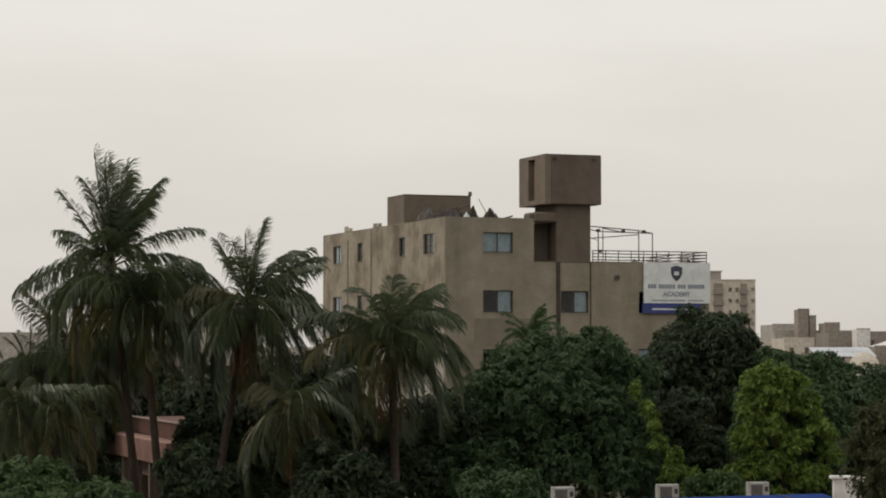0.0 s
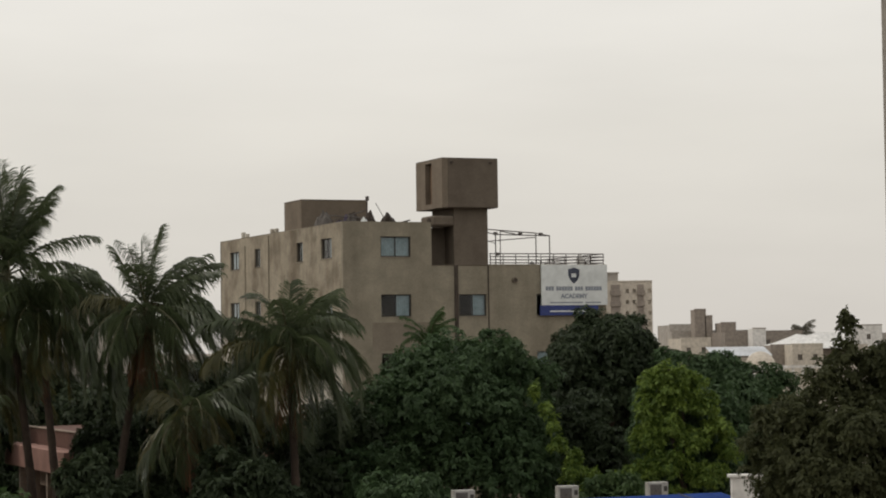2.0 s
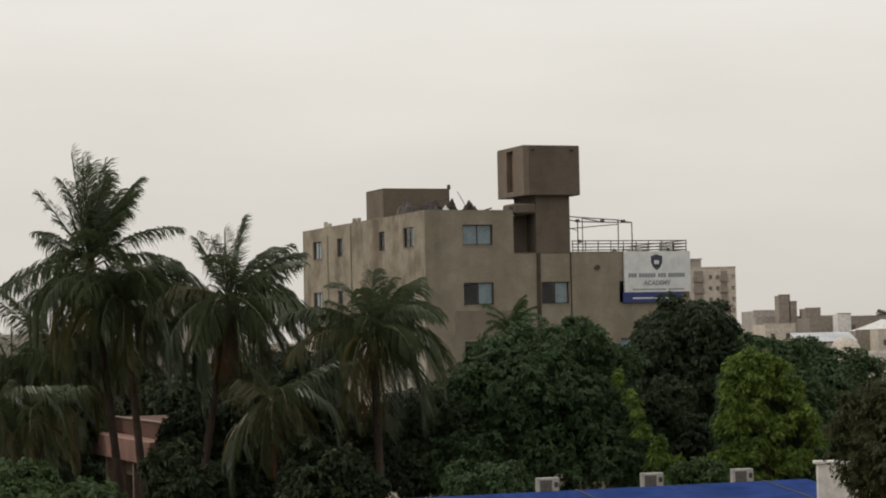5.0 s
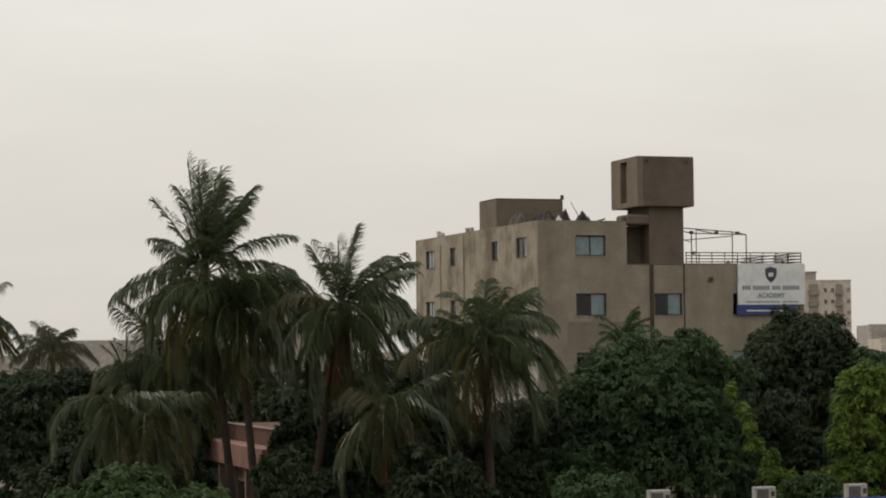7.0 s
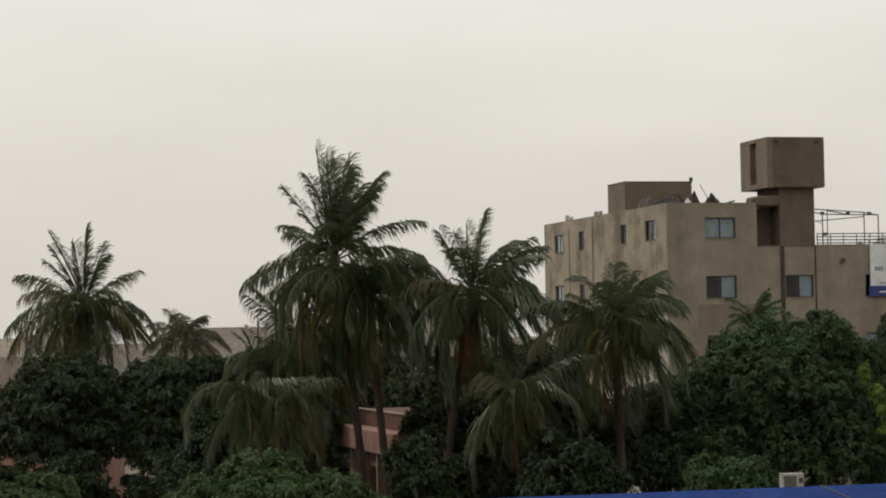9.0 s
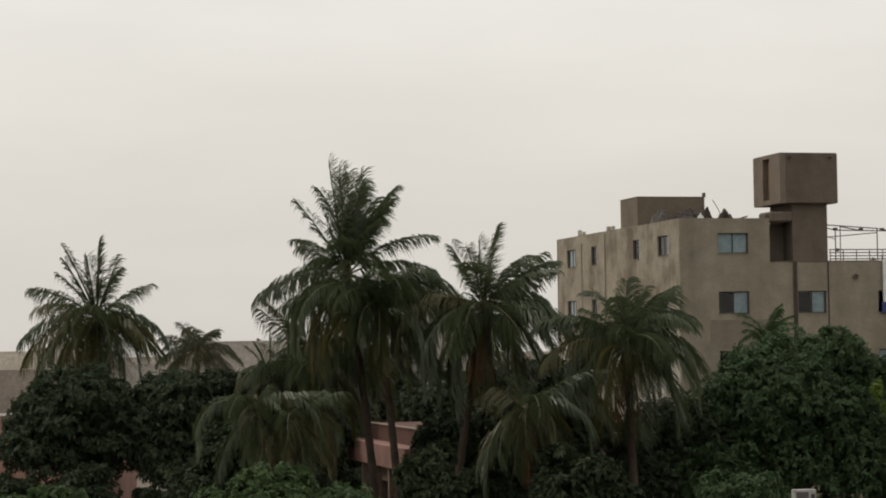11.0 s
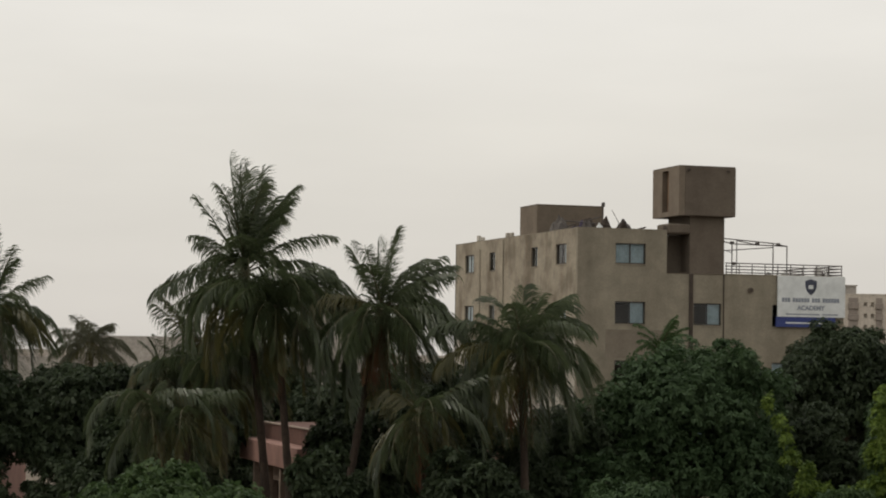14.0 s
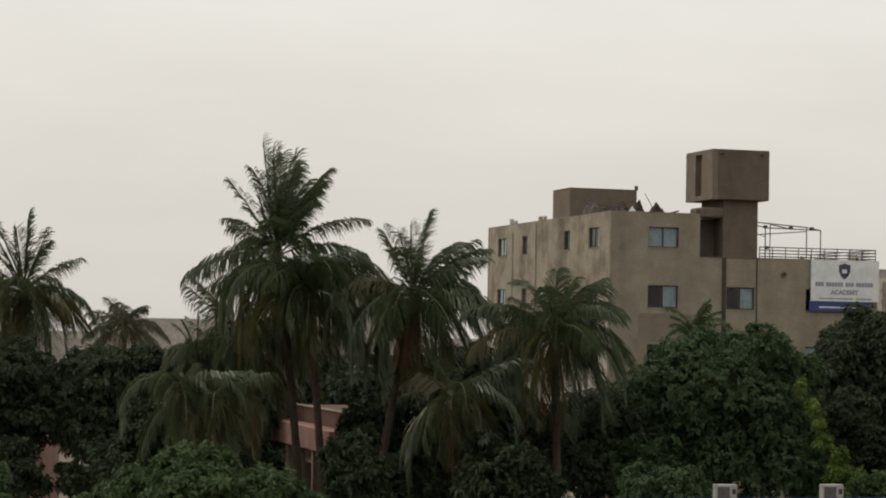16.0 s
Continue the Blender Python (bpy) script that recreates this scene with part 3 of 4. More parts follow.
# ---- plants ----
def leaves(lobes, count, size, rng, droop=0.25):
    """Leaves in rosettes over the shells of many lobes: (verts, number)."""
    lob = np.array(lobes, float)
    area = (lob[:, 3] * lob[:, 4] + lob[:, 3] * lob[:, 5] + lob[:, 4] * lob[:, 5])
    per = 9
    k = max(1, count // per)
    pick = rng.choice(len(lob), k, p=area / area.sum())
    d = rng.normal(size=(k, 3))
    d[:, 2] = np.where(d[:, 2] < -0.2, d[:, 2] * 0.6, d[:, 2])
    d /= np.linalg.norm(d, axis=1)[:, None]
    rad = 1 - np.abs(rng.normal(0, 0.24, k)) + rng.uniform(0, 0.16, k)
    ctr = lob[pick, :3] + d * lob[pick, 3:6] * rad[:, None]
    axis = d * 0.8 + np.array([0, 0, 0.55]) + rng.normal(0, 0.28, (k, 3))
    axis /= np.linalg.norm(axis, axis=1)[:, None]
    grow = rng.uniform(0.7, 1.3, (k, 1))
    ctr, axis, grow = (np.repeat(q, per, axis=0) for q in (ctr, axis, grow))
    n = len(ctr)
    ring = np.cross(axis, rng.normal(size=(n, 3)))
    ring /= np.linalg.norm(ring, axis=1)[:, None] + 1e-9
    dirn = ring + axis * rng.uniform(-0.15, 0.75, (n, 1))
    dirn[:, 2] -= droop
    dirn /= np.linalg.norm(dirn, axis=1)[:, None]
    sid = np.cross(dirn, axis + rng.normal(0, 0.25, (n, 3)))
    sid /= np.linalg.norm(sid, axis=1)[:, None] + 1e-9
    nor = np.cross(sid, dirn)
    L = size * grow * rng.uniform(0.75, 1.2, (n, 1))
    Wd = L * rng.uniform(0.17, 0.27, (n, 1))
    base = ctr + rng.normal(0, 0.03, (n, 3))
    mid = base + dirn * L * 0.5
    tip = base + dirn * L - np.array([0, 0, 1.0]) * L * 0.22
    q = np.stack([base, mid + sid * Wd + nor * L * 0.06, tip, mid - sid * Wd + nor * L * 0.06], axis=1).reshape(-1, 3)
    return q, n


def leaf_object(name, lobes, count, size, material, parent, seed, droop=0.25):
    q, n = leaves(lobes, count, size, np.random.default_rng(seed), droop)
    me = bpy.data.meshes.new(name)
    me.vertices.add(len(q))
    me.vertices.foreach_set("co", q.astype(np.float32).ravel())
    me.loops.add(4 * n)
    me.loops.foreach_set("vertex_index", np.arange(4 * n, dtype=np.int32))
    me.polygons.add(n)
    me.polygons.foreach_set("loop_start", np.arange(0, 4 * n, 4, dtype=np.int32))
    me.update(calc_edges=True)
    me.materials.append(material)
    ob = new(name, me)
    ob.parent = parent
    return ob


def lobed(rx, ry, rz, n, rng):
    """Billows of several sizes over an ellipsoid, so that the outline is uneven."""
    out = [(0, 0, 0, rx * 0.60, ry * 0.60, rz * 0.60)]
    n = int(n * 1.4)
    for k in range(n):
        z = 0.98 - 1.70 * (k + 0.5) / n + rng.uniform(-0.12, 0.12)
        a = k * 2.39996 + rng.uniform(-0.6, 0.6)
        c = math.sqrt(max(0.0, 1 - min(1, z * z)))
        f, s = rng.uniform(0.50, 0.80), rng.uniform(0.24, 0.42)
        bx, by, bz = rx * c * math.cos(a) * f, ry * c * math.sin(a) * f, rz * z * f
        out.append((bx, by, bz, rx * s, ry * s, rz * s * 0.8))
        for q in range(4):
            w, e, t = rng.uniform(0, 6.28), rng.uniform(-0.3, 1.0), rng.uniform(0.07, 0.15)
            out.append((bx + rx * s * 0.95 * math.cos(w) * math.cos(e), by + ry * s * 0.95 * math.sin(w) * math.cos(e), bz + rz * s * 0.8 * math.sin(e), rx * t, ry * t, rz * t * 0.8))
    return out


def tree(name, label, x, y, z, rx, ry, rz, material, seed, count=26000, size=0.30, lobes=18, extra=(), category="tree", only=(), stem=True):
    rng = random.Random(seed)
    root = thing(name, label, category, pose(x, y, 0))
    lb = [(a, b, c + z, d, e, f) for a, b, c, d, e, f in ([] if only else lobed(rx, ry, rz, lobes, rng))]
    for a, b, c, d, e, f in only or extra:
        lb += [(a - x + p, b - y + q, c + r, k, l, m) for p, q, r, k, l, m in lobed(d, e, f, 8, rng)]
    leaf_object("crown", lb, int(count * 0.85), size * 1.1, material, root, seed)
    if not stem:
        return root
    base = max(0.12, 0.05 * rx + 0.05)
    fork = max(0.6, z - rz * 0.75)
    part("trunk", Shape().tube(((0.1, 0, -0.05), (0.02, 0.05, fork * 0.5), (0, 0, fork), (0.1, 0, z)), (base * 1.5, base * 1.1, base, base * 0.4), 9), BARK2, root, smooth=True)
    for a, b, c, d, e, f in lb[1::5][:14]:
        part("limb", Shape().tube(((0, 0, fork), (a * 0.45, b * 0.45, fork + (c - fork) * 0.55), (a, b, c)), (base * 0.55, base * 0.33, 0.02), 6), BARK2, root, smooth=True)
    return root


def frond(az, elev, length, droop, rng, hang=0.5, leaf=0.85, wind=0.32, ragged=0.1):
    """One palm frond: an arching rib with two rows of leaflets that hang from it in tufts. (rib, leaflets)"""
    rib, blades = Shape(), Shape()
    n, p = 14, Vector((0, 0, 0))
    pts = [p.copy()]
    h = Vector((math.cos(az), math.sin(az), 0))
    bend, twist = rng.uniform(-0.16, 0.16), rng.gauss(0, 0.30)
    for k in range(n):
        s = (k + 0.5) / n
        e = max(elev - droop * s ** 1.15, -1.5)
        hh = Vector((math.cos(az + bend * s), math.sin(az + bend * s), 0))
        p = p + (hh * math.cos(e) + Vector((0, 0, math.sin(e)))) * (length / n)
        pts.append(p.copy())
    rib.tube(pts, [0.040 * (1 - 0.85 * k / n) + 0.006 for k in range(n + 1)], 5)
    pairs, ph = int(22 * length) + 8, rng.uniform(0, 90)
    for k in range(pairs):
        s = min(max(0.13 + 0.87 * (k + rng.uniform(-0.4, 0.4)) / pairs, 0.08), 0.995)
        i = min(int(s * n), n - 1)
        o = pts[i].lerp(pts[i + 1], s * n - i)
        d = (pts[i + 1] - pts[i]).normalized()
        sd = d.cross(Vector((0, 0, 1)))
        sd = sd.normalized() if sd.length > 0.15 else h.cross(Vector((0, 0, 1)))
        if sd.dot(h.cross(Vector((0, 0, 1)))) < 0:
            sd = -sd
        top = sd.cross(d)
        sd, top = sd * math.cos(twist) + top * math.sin(twist), top * math.cos(twist) - sd * math.sin(twist)
        flat = math.sqrt(max(0.0, 1 - d.z * d.z))
        size = leaf * (0.34 + 0.66 * math.sin(math.pi * min(1, 0.18 + 0.76 * s)))
        for sg in (-1, 1):
            tuft = noise.noise((s * length * 2.6 + ph, sg * 7.0, ph))
            tear = noise.noise((s * length * 1.3 - ph, sg * 11.0, 3.0))
            if rng.random() < ragged + max(0.0, tear - 0.15) * 1.8:
                continue
            ll = size * rng.uniform(0.82, 1.12) * (1 + 0.35 * tuft)
            q = (sd * sg * 0.80 + d * (0.45 + 0.45 * s + 0.75 * (1 - flat) + 0.45 * tuft) + top * (0.20 + 0.25 * tuft) + Vector((rng.gauss(0, 0.12), rng.gauss(0, 0.12), rng.gauss(0, 0.12)))).normalized()
            pull = Vector((wind * (1 - 0.4 * flat), 0, -hang * (0.30 + 1.3 * flat) * (1 + 0.4 * tuft)))
            q1, q2 = (q + pull * 0.8).normalized(), (q + pull * 2.2).normalized()
            a1 = o + q * ll * 0.25
            a2 = a1 + q1 * ll * 0.37
            a3 = a2 + q2 * ll * 0.38
            w = (d * 0.75 + top * 0.45).normalized() * 0.022
            m = len(blades.v)
            blades.v += [tuple(v) for v in (o - w * 0.5, o + w * 0.5, a1 + w, a1 - w, a2 + w * 0.8, a2 - w * 0.8, a3)]
            blades.f += [(m, m + 1, m + 2, m + 3), (m + 3, m + 2, m + 4, m + 5), (m + 5, m + 4, m + 6)]
    return rib, blades


def palm(label, x, y, z, base_x, seed, length=4.0, n=0, old=6, dead=0, material=None, leaf=1.35, top=60, low=-12, fronds=(), group="coconut palms", olive=0.12):
    """A coconut palm whose crown's heart is at (x, y, z); its curved trunk stands at base_x. fronds: (az, elev, droop, length) in degrees and metres; n more grow in a spiral."""
    rng = random.Random(seed)
    root = thing("coconut_palm", label, "palm tree", pose(base_x, y, 0), group)
    dx = x - base_x
    pts, rad, m = [], [], 24
    for k in range(m + 1):
        s = k / m
        pts.append((dx * s ** 1.3, 0, -0.05 + (z + 0.05) * s))
        rad.append((0.20 - 0.07 * s) * (1.4 if k == 0 else 1) * (1.06 if k % 2 else 0.96))
    part("trunk", Shape().tube(pts, rad, 10), BARK, root, "ringed grey-brown trunk", smooth=True)
    part("heart", Shape().tube(((dx, 0, z - 0.7), (dx, 0, z + 0.05), (dx, 0, z + 0.7)), (0.15, 0.26, 0.05), 8), RACHIS, root, smooth=True)
    for k in range(rng.randint(4, 7) if length > 3 else 0):
        w = rng.uniform(0, 6.28)
        c = Vector((dx + 0.30 * math.cos(w), 0.30 * math.sin(w), z - 0.45 - rng.uniform(0, 0.25)))
        part("coconut", Shape().tube([c + Vector((0, 0, v)) for v in (-0.14, -0.10, 0.0, 0.09, 0.13)], (0.02, 0.085, 0.12, 0.08, 0.02), 8), RACHIS, root, "green coconut under the crown", smooth=True)
    todo = [(radians(a), radians(e), radians(d), l, 0.0) for a, e, d, l in fronds]
    for k in range(n):
        s = k / max(1, n - 1)
        todo.append((k * 2.39996 + rng.uniform(-0.5, 0.5), radians(top - (top - low) * s ** 1.15 + rng.uniform(-12, 12)), radians(58 + 42 * s + rng.uniform(-25, 25)), length * rng.uniform(0.7, 1.08), 0.5 * s))
    for k in range(old):
        todo.append((k * 2.39996 + 1 + rng.uniform(-0.4, 0.4), radians(rng.uniform(-50, -5)), radians(rng.uniform(45, 80)), length * rng.uniform(0.7, 0.95), 1.0))
    for k in range(dead):
        todo.append((rng.uniform(3.3, 6.1), radians(rng.uniform(-78, -55)), radians(rng.uniform(10, 25)), length * rng.uniform(0.6, 0.85), 2.0))
    for az, e, d, l, age in todo:
        up = max(0.0, math.sin(e - 0.35 * d))
        rib, bl = frond(az, e, l * (1 - 0.08 * up if e > 1.05 else 1.03), d, rng, 0.95 - 0.50 * up, leaf * min(1.0, 0.45 + 0.15 * l) * (0.7 if age >= 2 else 1.2 if e < 0.75 else 1), ragged=0.10 + 0.06 * age)
        mt = LEAF_DEAD if age >= 2 else LEAF_PALM_OLD if (age >= 1 and rng.random() < 0.5) or (e < 1.0 and rng.random() < olive) else (material or LEAF_PALM)
        f = part("frond", bl, mt, root, "dry brown hanging frond" if age >= 2 else "")
        f.matrix_local = Matrix.Translation((dx, 0, z))
        part("rib", rib, RACHIS, f)
    return root


palm("tall coconut palm with upright windblown fronds", -14.05, 92, 12.85, -12.7, 11, 4.2, n=6, old=3, top=25, low=-10, fronds=(
    (180, 80, -3, 5.3), (150, 86, 1, 5.0), (0, 84, 8, 4.7), (0, 74, 30, 4.6), (20, 70, 26, 4.1), (-35, 74, 54, 3.3), (30, 77, 35, 3.5), (180, 62, 13, 4.1), (180, 60, 56, 2.8),
    (200, 48, 39, 2.4), (0, 47, 53, 4.2), (180, 13, 58, 4.0), (-50, 74, 77, 2.6), (225, 54, 96, 2.3), (245, 50, 118, 2.6), (-50, 60, 117, 2.9), (190, 72, 2, 3.4), (270, 86, 25, 4.7),
    (90, 88, 20, 4.9), (300, 84, 40, 4.5), (240, 84, 40, 4.3), (60, 80, 50, 4.4), (270, 70, 100, 3.6), (285, 40, 110, 3.6)))
palm("full coconut palm with dense drooping fronds", -12.58, 91, 11.22, -11.6, 12, 4.2, n=16, old=9, dead=2, top=38, low=-25, fronds=(
    (8, 80, 150, 4.4), (-15, 82, 116, 3.8), (20, 74, 156, 5.0), (-35, 80, 183, 4.1), (10, 84, 97, 2.4), (-10, 66, 167, 4.6), (-20, 50, 150, 4.4), (190, 66, 183, 5.9), (200, 62, 183, 6.1),
    (220, 60, 183, 6.2), (150, 74, 183, 3.8), (170, 58, 149, 5.1), (-65, 76, 183, 5.0), (250, 84, 183, 3.8), (225, 40, 183, 5.3), (-50, 30, 183, 6.2), (210, 45, 183, 5.0), (265, 30, 110, 3.9),
    (280, 10, 85, 3.9), (250, 20, 100, 3.7), (275, 80, 120, 4.0), (300, 62, 120, 4.0), (240, 66, 125, 4.0), (320, -10, 70, 3.6), (215, -15, 65, 3.8)))
palm("coconut palm with ragged crown and dry reddish fronds", -7.99, 90, 11.18, -9.7, 13, 4.2, n=14, old=9, dead=8, top=22, low=-30, fronds=(
    (180, 68, 10, 3.3), (180, 77, 3, 2.9), (170, 80, 4, 2.2), (0, 85, 11, 3.7), (180, 82, -9, 3.2), (0, 64, 45, 3.7), (10, 54, 43, 3.6), (-15, 50, 48, 3.5), (-10, 66, 90, 2.8),
    (20, 73, 47, 3.2), (200, 62, 40, 1.2), (190, 50, 80, 1.3), (30, 45, 79, 3.1), (185, 40, 145, 5.1), (0, 36, 112, 4.0), (-15, 28, 115, 4.8), (-35, 22, 137, 5.6), (215, 20, 156, 4.6),
    (285, 0, 85, 3.8), (300, 20, 110, 3.8), (260, 30, 115, 3.6), (250, 75, 60, 3.0)))
palm("shorter coconut palm with hanging olive fronds", -6.08, 87, 7.04, -5.8, 14, 3.8, n=5, old=7, dead=4, olive=0.35, top=40, fronds=(
    (0, 50, 143, 4.6), (-20, 44, 166, 4.1), (-45, 30, 183, 3.3), (180, 80, 33, 1.7), (10, 64, 103, 1.3), (10, 56, 109, 3.5), (270, 20, 100, 3.4), (285, 50, 120, 3.4), (250, 10, 90, 3.4)))
palm("coconut palm with arching fronds before the school", -2.13, 88, 9.61, -1.8, 15, 4.3, n=20, old=10, dead=3, top=66, low=-20, fronds=(
    (0, 80, 22, 2.7), (0, 70, 43, 2.9), (10, 64, 67, 2.9), (0, 56, 69, 3.0), (-30, 68, 97, 2.1), (180, 46, 25, 2.1), (180, 62, 42, 2.5), (170, 76, 26, 2.1), (10, 87, -15, 2.0),
    (175, 42, 44, 2.7), (190, 38, 156, 3.2), (0, 40, 113, 3.3), (-20, 34, 159, 5.0), (-40, 30, 153, 3.7), (215, 30, 183, 3.3), (200, 60, 149, 2.2), (275, 50, 120, 3.4), (290, 10, 90, 3.6),
    (255, 15, 95, 3.6), (90, 82, 30, 3.2)))
palm("low coconut palm with yellowing drooped fronds", -16.88, 86, 7.23, -16.7, 16, 3.2, n=4, old=5, dead=1, olive=0.3, leaf=1.15, top=45, fronds=(
    (180, 72, 123, 1.7), (0, 72, 17, 1.2), (180, 52, 183, 3.8), (200, 46, 183, 3.9), (0, 56, 183, 3.3), (-15, 50, 183, 4.7), (-30, 66, 183, 2.2), (270, 30, 110, 3.4), (255, 50, 120, 3.2),
    (285, 10, 90, 3.4)))
palm("coconut palm with open star-shaped crown", -27.16, 100, 11.26, -26.8, 17, 3.9, n=15, old=9, dead=4, top=22, low=-35, olive=0.25, fronds=(
    (180, 70, 11, 4.1), (175, 64, 9, 3.5), (190, 58, 18, 2.7), (0, 88, 1, 3.8), (180, 80, -2, 3.2), (0, 76, 26, 2.7), (15, 76, 11, 3.1), (0, 46, 32, 3.0), (-25, 48, 73, 2.2),
    (180, 43, 41, 3.5), (205, 54, 114, 1.9), (180, 15, 67, 3.9), (190, 0, 70, 4.2), (0, 24, 94, 3.7), (-20, 16, 102, 3.8), (200, -12, 69, 3.9), (-40, -5, 107, 4.1), (285, -15, 65, 3.4),
    (260, 40, 120, 3.2), (300, 10, 90, 3.6)))
palm("small distant coconut palm among rooftops", -33.6, 150, 9.6, -33.2, 18, 3.6, n=20, old=6, top=72, material=LEAF_GREYPALM, olive=0.25)
palm("coconut palm half hidden behind taller palms", -15.22, 94, 8.92, -15.0, 19, 4.0, n=10, old=10, top=40, fronds=(
    (172, 47, 4, 4.0), (186, 41, 0, 3.8), (180, 44, -4, 4.0), (190, 60, 91, 2.4), (0, 58, 79, 1.8), (-20, 56, 182, 2.1), (200, 40, 183, 3.0), (210, 76, 183, 0.9), (265, 20, 100, 3.4), (285, 30, 110, 3.4), (275, 70, 120, 3.6)))
palm("slender young palm with stiff upright fronds", -17.97, 95, 8.33, -17.9, 20, 2.8, n=5, old=7, top=50, olive=0.3, fronds=(
    (180, 88, -3, 2.5), (180, 68, 122, 1.7), (170, 66, 25, 1.9), (0, 64, 141, 1.6), (-20, 58, 183, 2.1), (195, 50, 183, 2.3), (180, 76, 16, 1.9), (270, 60, 120, 2.8), (285, 30, 110, 2.8)))
palm("low palm with one golden arching frond", -15.33, 86, 6.76, -15.2, 57, 3.0, n=3, old=6, top=40, olive=0.5, fronds=(
    (0, 74, 61, 2.0), (-10, 50, 183, 2.9), (-30, 46, 183, 3.0), (190, 64, 178, 1.7), (270, 40, 115, 3.0)))
palm("young palm tips showing above the mango tree", 3.9, 99, 9.6, 3.9, 53, 2.2, n=11, old=0, material=LEAF_FRESH, top=86, low=58, leaf=0.7, olive=0)

tree("mango_tree", "large round mango tree with dense dark leaves", 5.1, 94, 6.3, 4.3, 3.6, 4.2, LEAF_MANGO, 21, 170000, 0.19, 24, extra=((1.9, 92.5, 7.0, 1.9, 1.5, 2.1), (1.4, 91, 4.0, 2.2, 1.8, 2.4), (7.6, 92, 4.2, 2.2, 1.8, 2.4), (6.3, 93.4, 8.8, 2.3, 1.8, 1.6), (3.9, 93.6, 8.6, 1.8, 1.5, 1.5)))
tree("broadleaf_tree", "tall dark broadleaf tree beside the sign", 12.6, 104, 7.9, 3.5, 3.0, 3.4, LEAF_DARK, 22, 100000, 0.21, 20)
tree("vine_covered_tree", "tree overgrown with bright green climbing vine", 14.1, 90, 5.2, 1.6, 1.5, 3.0, LEAF_BRIGHT, 23, 34000, 0.16, 12,
     only=((13.3, 89.5, 8.35, 0.7, 0.5, 0.6), (14.0, 89.6, 8.3, 0.55, 0.5, 0.5), (12.9, 89.4, 7.9, 0.75, 0.6, 0.8), (14.4, 89.4, 7.9, 0.7, 0.6, 0.7), (13.6, 89.2, 7.4, 0.8, 0.6, 0.8), (12.5, 89.2, 6.9, 0.6, 0.6, 0.9), (14.9, 89.3, 7.0, 0.8, 0.6, 0.8), (13.3, 89.0, 6.3, 0.9, 0.6, 0.7),
           (15.4, 89.2, 6.1, 0.7, 0.6, 0.7), (12.5, 89.0, 5.7, 0.8, 0.6, 0.9), (14.3, 88.9, 5.6, 0.9, 0.6, 0.8), (15.8, 89.2, 5.2, 0.6, 0.6, 0.6), (13.2, 88.8, 4.7, 1.0, 0.7, 0.8), (11.9, 88.8, 4.2, 1.0, 0.7, 0.8), (14.9, 88.7, 4.3, 1.0, 0.7, 0.8), (13.2, 88.6, 3.2, 1.6, 0.8, 0.9)))
tree("broadleaf_tree", "spreading dark green tree near the rooftops", 17.0, 100, 6.4, 4.0, 3.0, 3.2, LEAF_MANGO, 24, 90000, 0.2, 18)
tree("broadleaf_tree", "dark tree inside the vine thicket", 14.4, 91.2, 4.8, 2.4, 1.5, 3.6, LEAF_MANGO, 40, 70000, 0.2, 14)
tree("olive_tree", "dusty olive-green tree with fine dull leaves", 15.0, 64, 6.0, 2.9, 2.6, 2.7, LEAF_OLIVE, 25, 90000, 0.15, 20, extra=((14.95, 64, 10.2, 0.32, 0.4, 0.5), (14.9, 64, 9.3, 0.5, 0.6, 0.6), (14.5, 64, 8.5, 0.8, 0.8, 0.8), (15.7, 64, 9.0, 0.55, 0.7, 0.7), (16.5, 64, 9.1, 0.8, 0.8, 0.9), (15.6, 64, 8.1, 0.9, 0.8, 0.8), (17.3, 64, 8.4, 1.0, 0.9, 1.1), (13.4, 64, 7.4, 0.8, 0.8, 0.7)))
tree("fresh_bush", "rounded bush with fresh light green leaves", -11.4, 60, 4.4, 3.3, 2.3, 2.1, LEAF_FRESH, 26, 44000, 0.19, 18, category="bush")
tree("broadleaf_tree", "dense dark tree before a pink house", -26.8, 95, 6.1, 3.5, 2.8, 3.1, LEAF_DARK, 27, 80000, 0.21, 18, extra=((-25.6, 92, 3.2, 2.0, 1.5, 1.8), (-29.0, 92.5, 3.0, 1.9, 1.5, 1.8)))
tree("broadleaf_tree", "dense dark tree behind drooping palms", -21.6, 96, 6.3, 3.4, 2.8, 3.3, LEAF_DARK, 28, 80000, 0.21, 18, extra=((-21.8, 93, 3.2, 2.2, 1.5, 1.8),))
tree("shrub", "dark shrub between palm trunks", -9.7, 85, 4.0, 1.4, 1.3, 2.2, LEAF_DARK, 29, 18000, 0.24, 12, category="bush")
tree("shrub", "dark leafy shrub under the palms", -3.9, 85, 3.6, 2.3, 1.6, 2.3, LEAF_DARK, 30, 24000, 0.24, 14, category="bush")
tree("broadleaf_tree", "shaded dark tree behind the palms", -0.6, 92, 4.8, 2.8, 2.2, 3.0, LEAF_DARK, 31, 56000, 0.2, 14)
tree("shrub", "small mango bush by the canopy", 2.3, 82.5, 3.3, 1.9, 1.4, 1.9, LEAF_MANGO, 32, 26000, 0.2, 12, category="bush")
